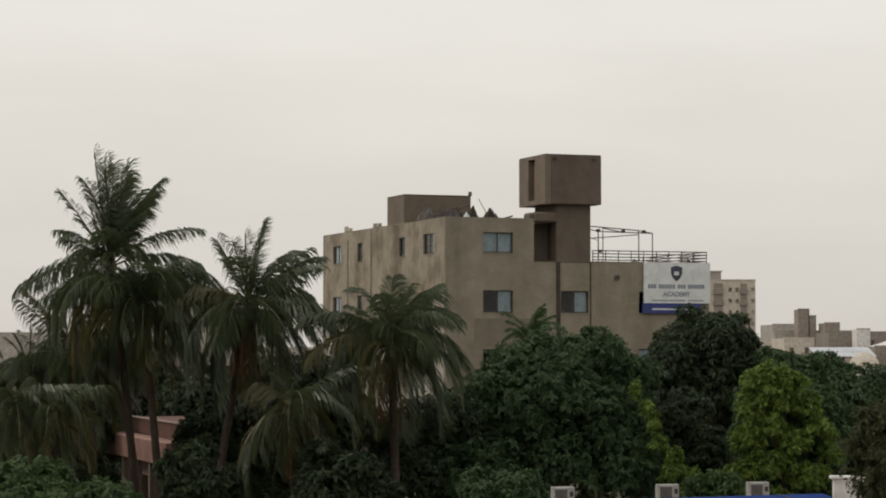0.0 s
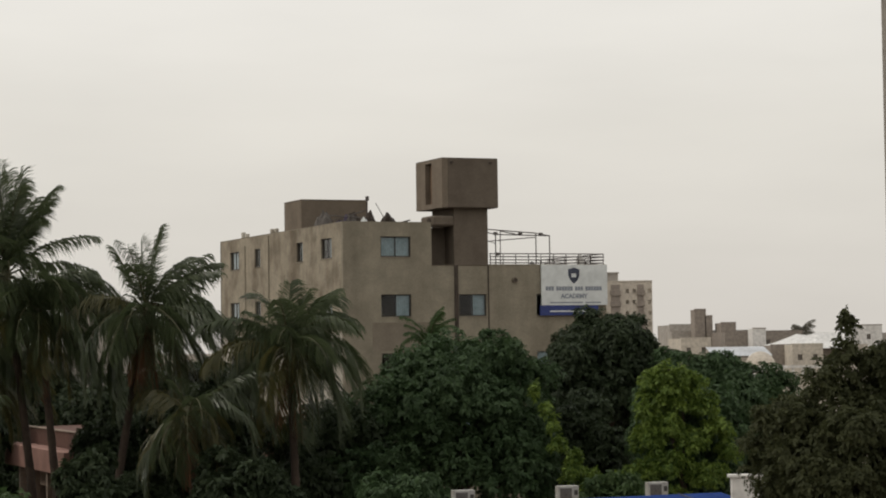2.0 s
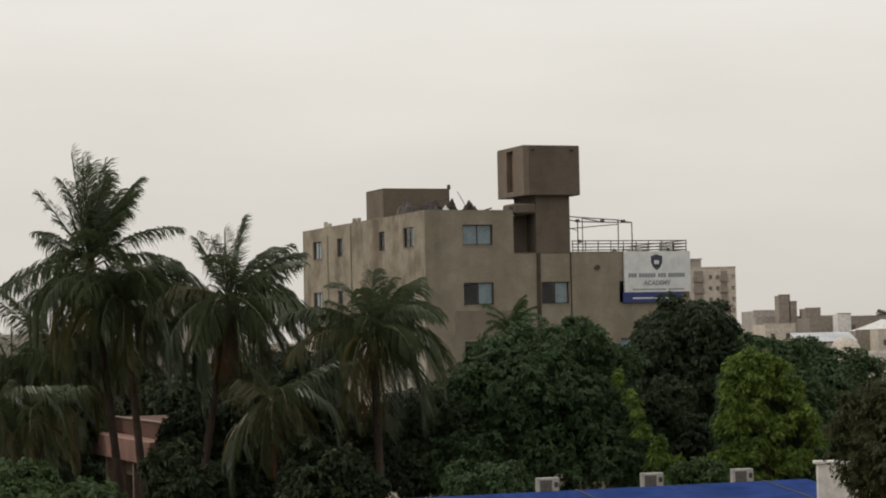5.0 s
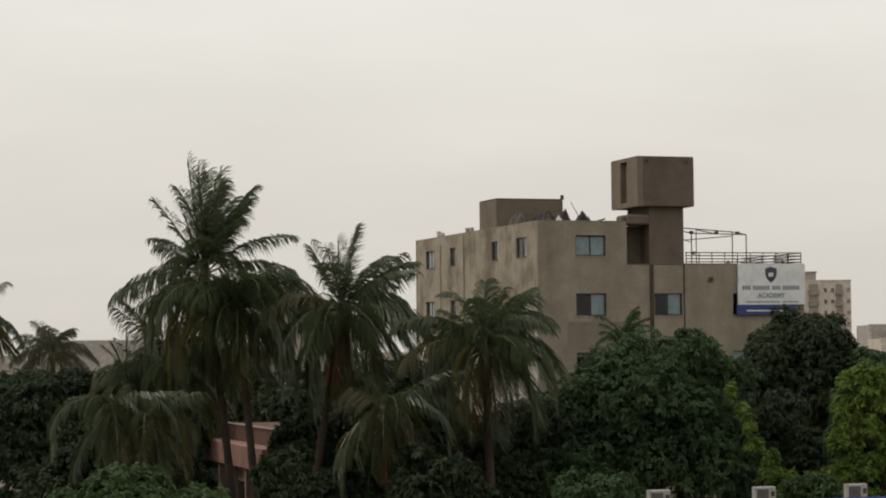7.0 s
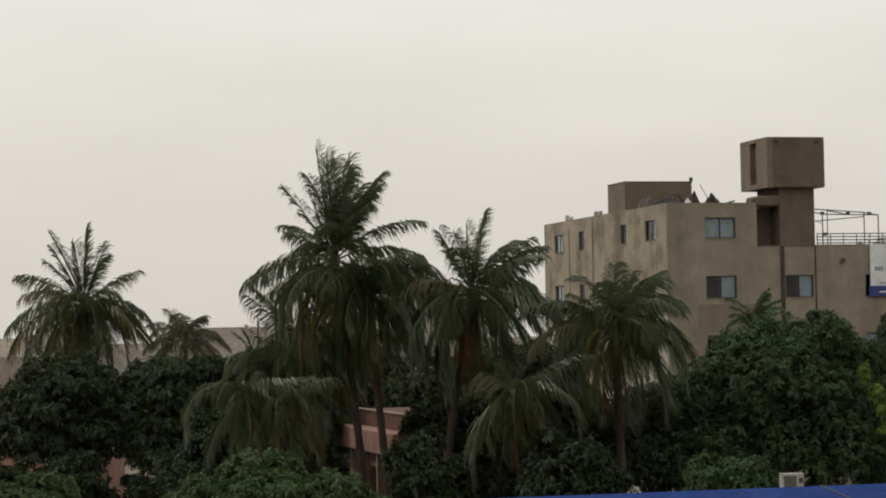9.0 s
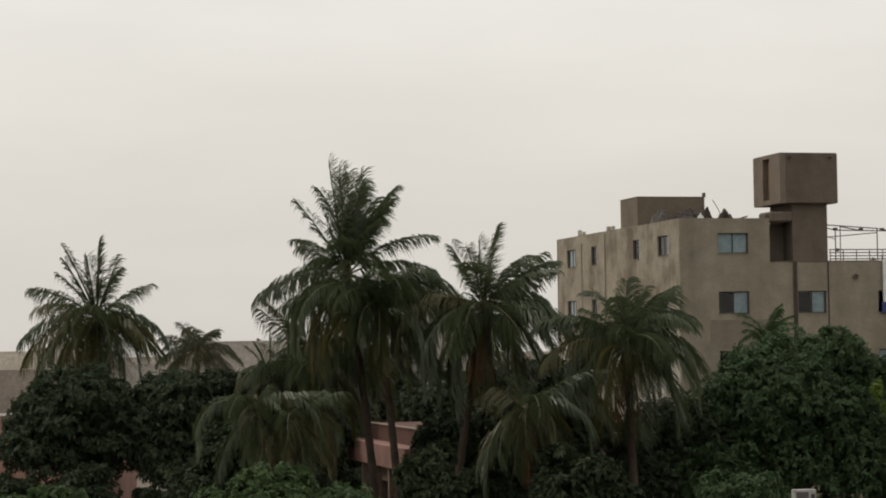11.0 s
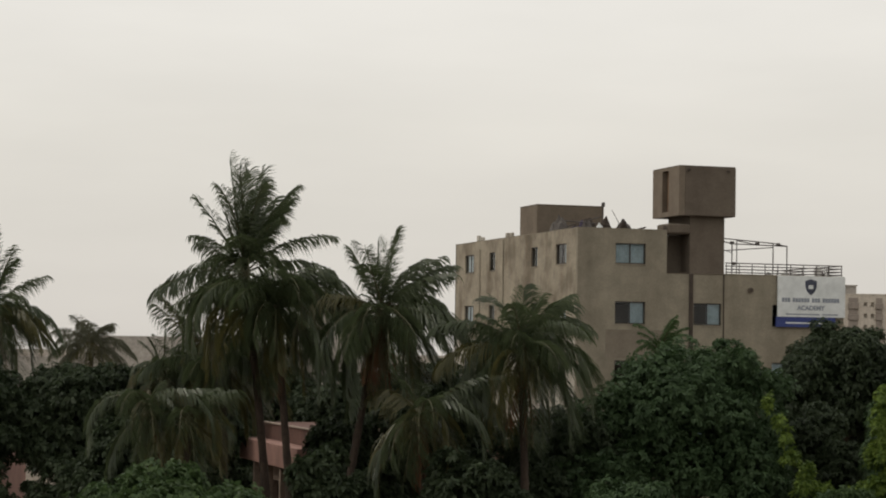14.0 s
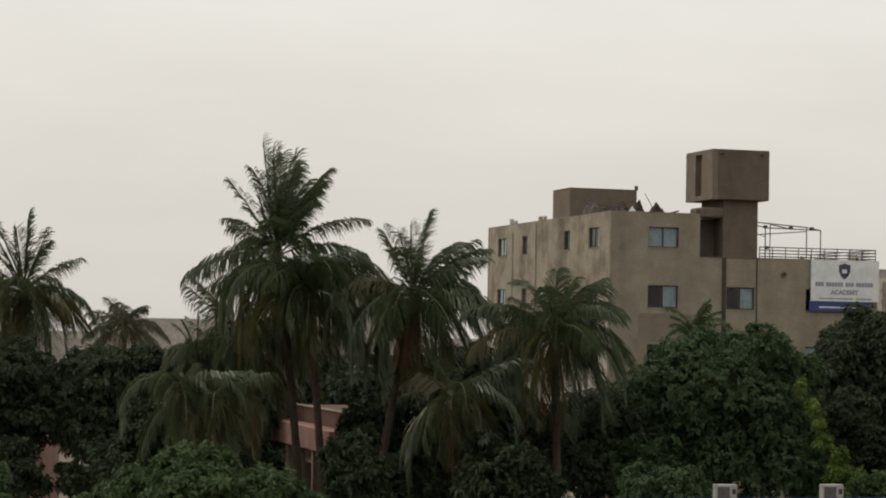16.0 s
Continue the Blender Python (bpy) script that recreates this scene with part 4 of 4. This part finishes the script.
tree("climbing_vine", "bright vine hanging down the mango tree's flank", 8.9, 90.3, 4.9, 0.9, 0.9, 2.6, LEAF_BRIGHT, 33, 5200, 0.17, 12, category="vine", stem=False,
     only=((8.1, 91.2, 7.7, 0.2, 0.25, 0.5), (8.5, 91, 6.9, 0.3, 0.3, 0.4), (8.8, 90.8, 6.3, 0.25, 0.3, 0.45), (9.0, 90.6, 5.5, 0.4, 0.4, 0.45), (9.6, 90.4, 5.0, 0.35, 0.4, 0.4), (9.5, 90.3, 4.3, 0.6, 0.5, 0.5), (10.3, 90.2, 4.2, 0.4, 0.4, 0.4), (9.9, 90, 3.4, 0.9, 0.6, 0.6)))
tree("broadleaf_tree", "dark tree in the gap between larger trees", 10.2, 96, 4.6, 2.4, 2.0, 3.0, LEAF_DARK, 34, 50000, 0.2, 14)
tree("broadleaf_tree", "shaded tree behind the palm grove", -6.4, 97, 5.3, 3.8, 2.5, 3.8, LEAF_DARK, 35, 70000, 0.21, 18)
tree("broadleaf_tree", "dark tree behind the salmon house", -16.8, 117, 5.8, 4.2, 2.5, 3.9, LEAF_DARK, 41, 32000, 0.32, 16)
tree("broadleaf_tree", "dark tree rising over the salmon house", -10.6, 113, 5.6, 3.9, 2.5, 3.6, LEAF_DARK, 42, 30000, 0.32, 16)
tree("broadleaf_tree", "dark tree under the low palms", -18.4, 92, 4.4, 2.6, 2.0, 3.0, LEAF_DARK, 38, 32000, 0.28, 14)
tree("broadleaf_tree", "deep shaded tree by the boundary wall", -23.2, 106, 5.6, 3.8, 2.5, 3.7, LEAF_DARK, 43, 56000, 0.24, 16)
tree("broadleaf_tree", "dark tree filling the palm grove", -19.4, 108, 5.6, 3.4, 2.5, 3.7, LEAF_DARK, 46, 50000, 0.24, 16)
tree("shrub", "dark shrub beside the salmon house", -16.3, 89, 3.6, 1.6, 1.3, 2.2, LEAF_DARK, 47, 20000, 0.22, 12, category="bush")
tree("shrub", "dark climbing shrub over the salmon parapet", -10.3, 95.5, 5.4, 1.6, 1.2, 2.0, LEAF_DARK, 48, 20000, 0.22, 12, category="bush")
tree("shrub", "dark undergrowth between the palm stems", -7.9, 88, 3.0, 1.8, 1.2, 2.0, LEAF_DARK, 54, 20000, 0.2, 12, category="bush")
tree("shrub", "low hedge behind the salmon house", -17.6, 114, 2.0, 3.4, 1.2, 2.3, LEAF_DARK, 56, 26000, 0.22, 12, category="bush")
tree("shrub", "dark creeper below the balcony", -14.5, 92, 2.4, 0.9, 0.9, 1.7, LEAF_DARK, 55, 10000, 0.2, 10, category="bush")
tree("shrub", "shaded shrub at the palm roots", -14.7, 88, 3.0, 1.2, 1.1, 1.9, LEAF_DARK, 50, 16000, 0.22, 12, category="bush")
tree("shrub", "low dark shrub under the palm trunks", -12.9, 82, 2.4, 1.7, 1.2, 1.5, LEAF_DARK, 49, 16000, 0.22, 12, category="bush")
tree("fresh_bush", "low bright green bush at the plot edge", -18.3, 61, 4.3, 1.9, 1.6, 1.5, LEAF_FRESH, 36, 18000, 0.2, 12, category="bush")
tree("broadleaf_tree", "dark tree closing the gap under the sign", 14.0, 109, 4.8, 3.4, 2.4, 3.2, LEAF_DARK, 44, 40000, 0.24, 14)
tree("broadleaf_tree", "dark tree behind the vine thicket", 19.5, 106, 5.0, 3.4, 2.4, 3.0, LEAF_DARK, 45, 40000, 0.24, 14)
tree("shrub", "low green tangle behind the canopy roof", 10.9, 87, 3.0, 2.0, 1.2, 1.6, LEAF_FRESH, 37, 18000, 0.22, 12, category="bush")

# ---- low building with a blue sheet canopy ----
LB = pose(4.22, 77.2, 0, 0, 0, 20)
low = thing("low_building", "long low plastered building with a flat roof", "building", LB)
part("wall", Shape().box(-9, 9.4, 0.05, 0.8, 0, 3.79), FARGREY, low)
part("roof", Shape().box(-9.2, 9.6, -0.1, 0.85, 3.794, 3.92, 0.02), CONCRETE, low, "flat grey roof edge")
canopy = thing("blue_canopy", "blue sheet canopy in seamed sloping panels", "canopy", LB)
EDGES = (-11.5, -6.2, -2.6, 0.9, 4.7, 8.4, 10.2)
for k in range(6):
    x0, x1 = EDGES[k], EDGES[k + 1] - 0.015
    zf, zn = 4.13, 3.70
    s = Shape()
    n = 6
    for i in range(n):
        a0, a1 = i / n, (i + 1) / n
        for b in range(4):
            c0, c1 = b / 4, (b + 1) / 4
            def P(a, c, dz=0.0):
                sag = 0.13 * math.sin(math.pi * a) * math.sin(math.pi * min(1, c * 1.1))
                return (x0 + (x1 - x0) * a + 0.0, -0.45 - 3.6 * c, zf + (zn - zf) * c - sag + dz)
            s.face(P(a0, c0), P(a0, c1), P(a1, c1), P(a1, c0))
            s.face(P(a0, c0, -0.03), P(a1, c0, -0.03), P(a1, c1, -0.03), P(a0, c1, -0.03))
    part("sheet", s, SHEETBLUE, canopy)
    if k in (2, 4):
        part("seam", Shape().bar((x1 + 0.015, -0.45, zf + 0.01), (x1 + 0.015 + 0.0, -4.05, zn + 0.01), 0.035), NAVY, canopy)
    part("post", Shape().bar((x1 + 0.0, -4.0, 0), (x1 + 0.0, -4.0, zn - 0.02), 0.05), STEEL, canopy)


def ac_unit(x, y, z):
    root = thing("air_conditioner", "cream outdoor air conditioner unit with dark fan grille", "air conditioner", pose(x, y, z, 0, 0, 12), "rooftop air conditioners")
    part("casing", Shape().box(-0.40, 0.40, -0.16, 0.16, 0.06, 0.64, 0.02), ACWHITE, root)
    gr = part("grille", Shape().box(-0.31, 0.13, -0.172, -0.158, 0.10, 0.56, 0.005), ACGRILLE, root, "dark fan grille")
    for i in range(9):
        part("slat", Shape().box(-0.31, 0.13, -0.18, -0.173, 0.13 + i * 0.048, 0.138 + i * 0.048), STEEL, gr)
    part("fan_hub", Shape().tube(((-0.09, -0.172, 0.33), (-0.09, -0.186, 0.33)), (0.06, 0.05), 10), STEEL, gr)
    part("service_panel", Shape().box(0.22, 0.35, -0.168, -0.158, 0.30, 0.48), FRAME, root)
    part("foot", Shape().box(-0.33, -0.25, -0.19, 0.19, 0, 0.06), STEEL, root)
    part("foot", Shape().box(0.25, 0.33, -0.19, 0.19, 0, 0.06), STEEL, root)
    return root


for u in (0.0, 4.10, 7.77):
    ac_unit(4.22 + 0.94 * u + 0.02, 77.2 + 0.342 * u + 0.33, 3.92)
gate = thing("white_wall", "white limewashed gate wall with a coping", "wall", pose(13.5, 72.4, 0, 0, 0, 0), kind="structure")
part("pier", Shape().box(-0.55, 1.3, 0, 0.3, 0, 5.15, 0.02), FARWHITE, gate)
part("coping", Shape().box(-0.65, 1.4, -0.06, 0.36, 5.154, 5.26, 0.02), FARWHITE, gate)

# ---- pink house among the palms ----
pink = thing("pink_house", "salmon-painted house with a projecting balcony band", "house", pose(-11.8, 98.2, 0, 0, 0, 20))
OPEN = [(1.2, 2.4, 0.2, 3.3), (3.4, 5.2, 0.2, 3.3), (6.2, 8.4, 0.2, 3.3), (9.5, 11.0, 1.0, 3.0)]
part("side_wall", Shape().wall(side(0), -0.2, 11.8, 0, 4.15, 0.3, OPEN), DULLCREAM, pink, "ground-floor wall with tall dark openings")
part("back_wall", Shape().box(0.3, 9, 11.5, 11.8, 0, 4.15), DULLCREAM, pink)
part("inner_wall", Shape().box(2.4, 2.6, 0.1, 11.5, 0, 4.15), BRICKRED, pink)
part("front_wall", Shape().box(0.3, 9, -0.2, 0.1, 0, 4.15), PINK, pink)
part("balcony", Shape().box(-0.9, 9, -1.0, 12.0, 4.154, 5.2, 0.03), PINK, pink, "salmon balcony band")
part("upper_wall", Shape().box(0.1, 9, -0.3, 12, 5.204, 5.95, 0.02), BRICKRED, pink, "faded red upper parapet")
part("coping", Shape().box(0.02, 0.28, -0.35, 12.0, 5.954, 6.02, 0.01), DULLCREAM, pink, "dull cream coping")
for v_ in (0.4, 3.0, 6.0, 9.0):
    part("column", Shape().box(-0.75, -0.45, v_, v_ + 0.3, 0, 4.15, 0.02), DULLCREAM, pink)


# ---- rooftops far off ----
def house(label, x, y, w, d, h, wall, rz=0.0, windows=(3, 2), cap=None, base=0.0, name="distant_house", dark=None, rowh=3.1):
    root = thing(name, label, "house", pose(x, y, base, 0, 0, rz))
    nx, nz = windows
    holes = []
    for i in range(nx):
        for j in range(nz):
            s = -w / 2 + w * (i + 0.5) / nx
            top = h - 1.0 - j * rowh
            if top > 1.5:
                holes.append((s - min(0.24, w / nx * 0.2), s + min(0.24, w / nx * 0.2), top - 0.6, top))
    part("wall", Shape().wall(front(0), -w / 2, w / 2, 0, h, 0.25, holes), wall, root)
    part("body", Shape().box(-w / 2 + 0.21, w / 2 - 0.21, 0.8, d - 0.02, 0, h - 0.4), wall, root)
    part("side_wall", Shape().box(-w / 2, -w / 2 + 0.2, 0.25, d, 0, h), wall, root)
    part("side_wall", Shape().box(w / 2 - 0.2, w / 2, 0.25, d, 0, h), wall, root)
    part("parapet", Shape().box(-w / 2 - 0.02, w / 2 + 0.02, -0.02, 0.3, h + 0.004, h + 0.12), cap or wall, root)
    for a, b, c, e in holes:
        part("window", Shape().box(a, b, 0.15, 0.2, c, e), dark or SHADEHOLE, root, "dark window")
    return root


def city(label, x0, x1, top, wall, y=230.0, depth=10.0, windows=(3, 1), cap=None):
    """A rooftop block: its edges across and its top, in metres at 230 m, moved to the distance y."""
    f = y / 230.0
    h = 9.7 + top * f
    return house(label, (x0 + x1) / 2 * f, y, (x1 - x0) * f, depth, h, wall, 0, windows, cap)


city("grey rooftop house with plain walls", -14.0 + 48.8, 38.4 - 1.2, 1.8, FARGREY, 262)
city("long grey house with a flat roof", 35.0, 43.5, 1.1, FARGREY, 258, windows=(5, 1))
city("slender brown stair tower above rooftops", 37.5, 38.7, 3.4, FARBROWN, 255, 3, (1, 0))
city("brown water tank tower on a house", 38.6, 39.4, 2.7, FARBROWN, 255, 3, (1, 0))
city("square brown roof room", 40.3, 41.9, 1.95, FARBROWN, 252, 4, (1, 0))
city("long brown unplastered wall of a house", 40.7, 44.5, 0.95, FARBROWN, 246, windows=(4, 0))
city("cream house with small windows", 36.0, 39.2, 0.35, FARCREAM, 240, windows=(2, 1))
city("white roof tank room with dark lid", 43.7, 45.1, 1.3, FARWHITE, 242, 3, (1, 0), cap=FARBROWN)
city("pale brown wall beside the tent roof", 45.6, 48.0, 0.2 - 0.7, FARBROWN, 226, 6, (1, 0))
city("beige box house with two small openings", 47.9, 51.2, -0.45, FARCREAM, 222, 6, (2, 1))
city("brown house behind the tent", 44.6, 49, 1.0, FARBROWN, 262, 6, (3, 1))
city("white rooftop room with dark cap", 54.7, 57.6, 1.5, FARWHITE, 250, 5, (1, 1), cap=FARBROWN)
city("low grey house with flat roof", 57.0, 64.0, 0.6, FARGREY, 255, 8, (4, 1))
city("low cream flat-roofed house", 50.5, 56.0, -0.6, FARCREAM, 236, 8, (3, 1))
city("low cream house with a long parapet", 30.0, 37.0, -0.5, FARCREAM, 250, 8, (4, 1))

single("tin_roof", Shape().wall(lambda s, d, z: (s, d + (z * 5.0), z + 7.3), 39.6, 45.6, 0.3, 1.2, 0.08), TIN, "pale corrugated sheet roof", "roof", pose(-2.7, 214, 0.65))
single("shed_wall", Shape().box(37.2, 42.4, 215.9, 222, 0, 8.0), FARCREAM, "low cream wall under the sheet roof", "wall")
dm = Shape()
for i in range(6):
    for j in range(16):
        def D(a, b):
            e, w = a / 6 * math.pi / 2, b / 16 * 2 * math.pi
            return (1.5 * math.cos(e) * math.cos(w), 1.5 * math.cos(e) * math.sin(w), 1.5 * math.sin(e))
        dm.face(D(i, j), D(i, j + 1), D(i + 1, j + 1), D(i + 1, j))
single("dome", dm, FARCREAM, "small beige plaster dome on a roof", "dome", pose(40.2, 208, 7.2), smooth=True)
single("dome_house", Shape().box(38.5, 50, 207, 214, 0, 7.2, 0.05), FARCREAM, "low beige house below the dome", "house")
bal = thing("white_parapet_house", "house with a white balustrade and brown coping", "house", pose(0, 200, 0))
part("wall", Shape().box(36.5, 47.5, 0.3, 6, 0, 6.4), FARCREAM, bal)
part("coping", Shape().box(37.8, 44.5, -0.1, 0.3, 7.15, 7.4), FARWHITE, bal, "white balustrade rail")
for i in range(8):
    part("baluster", Shape().box(37.9 + i * 0.92, 38.15 + i * 0.92, 0, 0.25, 6.4, 7.146), FARWHITE, bal)
tent = Shape()
ridge = [(44.9, 8.98), (46.4, 9.35), (47.8, 9.85), (49.0, 10.3), (50.1, 10.15), (51.3, 10.45), (52.8, 10.4), (54.4, 10.5)]
for (a, b), (c, d) in zip(ridge, ridge[1:]):
    tent.face((a, 0, 8.75), (c, 0, 8.75), (c, 5, d), (a, 5, b))
    tent.face((a, 5, b), (c, 5, d), (c, 10, 8.8), (a, 10, 8.8))
    tent.face((a, 0, 8.72), (a, 10, 8.72), (c, 10, 8.72), (c, 0, 8.72))
single("tent_roof", tent, TENTWHITE, "white cloth tent roof over a rooftop", "tent", pose(0, 228, 0.1))
single("tent_house", Shape().box(44.9, 54.4, 229, 238, 0, 8.8), FARBROWN, "brown house under the tent roof", "house")
palm("tiny distant palm above the rooftops", 63.7, 300, 10.9, 63.7, 51, 2.4, n=16, old=2, material=LEAF_HAZED, top=60, olive=0, group="distant palms")
palm("tiny distant palm behind a house", 61.9, 305, 10.1, 61.9, 52, 2.3, n=16, old=2, material=LEAF_HAZED, top=55, olive=0, group="distant palms")

apt = thing("apartment_block", "tall cream apartment block with darker balcony bays", "apartment building", pose(80, 600, 0))
part("wall", Shape().wall(front(0), -8, 6.1, 0, 26.6, 0.4, [(x, x + 0.9, 26.6 - 3.2 - k * 3.1, 26.6 - 2.0 - k * 3.1) for x in (-7.2, -1.3, 0.6, 5.0) for k in range(7)]), FARCREAM, apt)
part("body", Shape().box(-8, 6.1, 0.9, 14, 0, 26.2), FARCREAM, apt)
part("stair_head", Shape().box(-8, -3.2, 1, 8, 26.2, 29.0), FARGREY, apt)
part("head_cap", Shape().box(-8.3, -2.9, 0.7, 8.3, 29.0, 29.3), FARGREY, apt)
part("cornice", Shape().box(-8.1, 6.2, -0.15, 0.5, 26.604, 26.9), FARCREAM, apt)
for x0, x1 in ((-5.6, -2.7), (1.8, 3.9)):
    for k in range(7):
        part("balcony", Shape().box(x0, x1, -0.7, -0.004, 25.9 - (k + 1) * 3.1, 25.9 - k * 3.1 - 1.6, 0.05), FARBROWN, apt, "brown balcony bay")
        part("balcony_opening", Shape().box(x0 + 0.2, x1 - 0.2, -0.3, -0.004, 25.9 - k * 3.1 - 1.55, 25.9 - k * 3.1 - 0.1), FARBROWN, apt)

# west side
house("pink plastered house behind dark trees", -32.6, 106, 9, 8, 6.6, PINK, 6, (4, 2), FARWHITE)
house("pale house with a flat roof slab", -17.4, 165, 5.5, 8, 12.6, FARGREY, 0, (3, 3), FARWHITE)
house("long flat-roofed house behind palms", -39.5, 210, 16, 10, 10.5, FARGREY, 0, (3, 1))
house("cream house with flat roof", -66, 215, 14, 10, 9.8, FARCREAM, 0, (5, 3))
house("beige block at the far edge", -66.3, 190, 5, 8, 11.0, FARCREAM, 0, (2, 3))
house("long brown rooftop wall", -56, 180, 17, 8, 8.2, FARBROWN, 0, (2, 1))
house("grey low flat-roofed house", -44, 172, 10, 8, 8.6, FARGREY, 0, (2, 1))
house("pale low flat-roofed house", -48, 140, 14, 8, 6.8, FARBROWN, 0, (4, 1))
single("mast", Shape().bar((-63.0, 215, 9.0), (-63.0, 215, 13.6), 0.18), STEEL, "slender antenna mast above rooftops", "mast")
single("mast", Shape().box(-63.4, -62.2, 214.6, 215.6, 9.0, 11.2, 0.05), FARGREY, "small roof cabin with a mast", "cabin")
house("grey house behind the palm grove", -26, 180, 12, 8, 9.9, FARGREY, 0, (3, 1))
rnd = random.Random(77)
for k in range(26):
    yy = rnd.uniform(300, 620)
    xx = rnd.uniform(-0.30, 0.30) * yy
    house("distant flat-roofed town house", xx, yy, rnd.uniform(8, 18), 9, rnd.uniform(6.5, 9.6), rnd.choice((FARGREY, FARCREAM, FARBROWN, FARWHITE)), rnd.uniform(-12, 12), (rnd.randint(2, 4), 2), name="town_house")

# a plain concrete column of the next house, close by
single("concrete_column", Shape().box(2.58, 3.05, 9.8, 10.2, 0, 14.5, 0.02), ROOFING, "bare grey concrete column of the next house", "column")
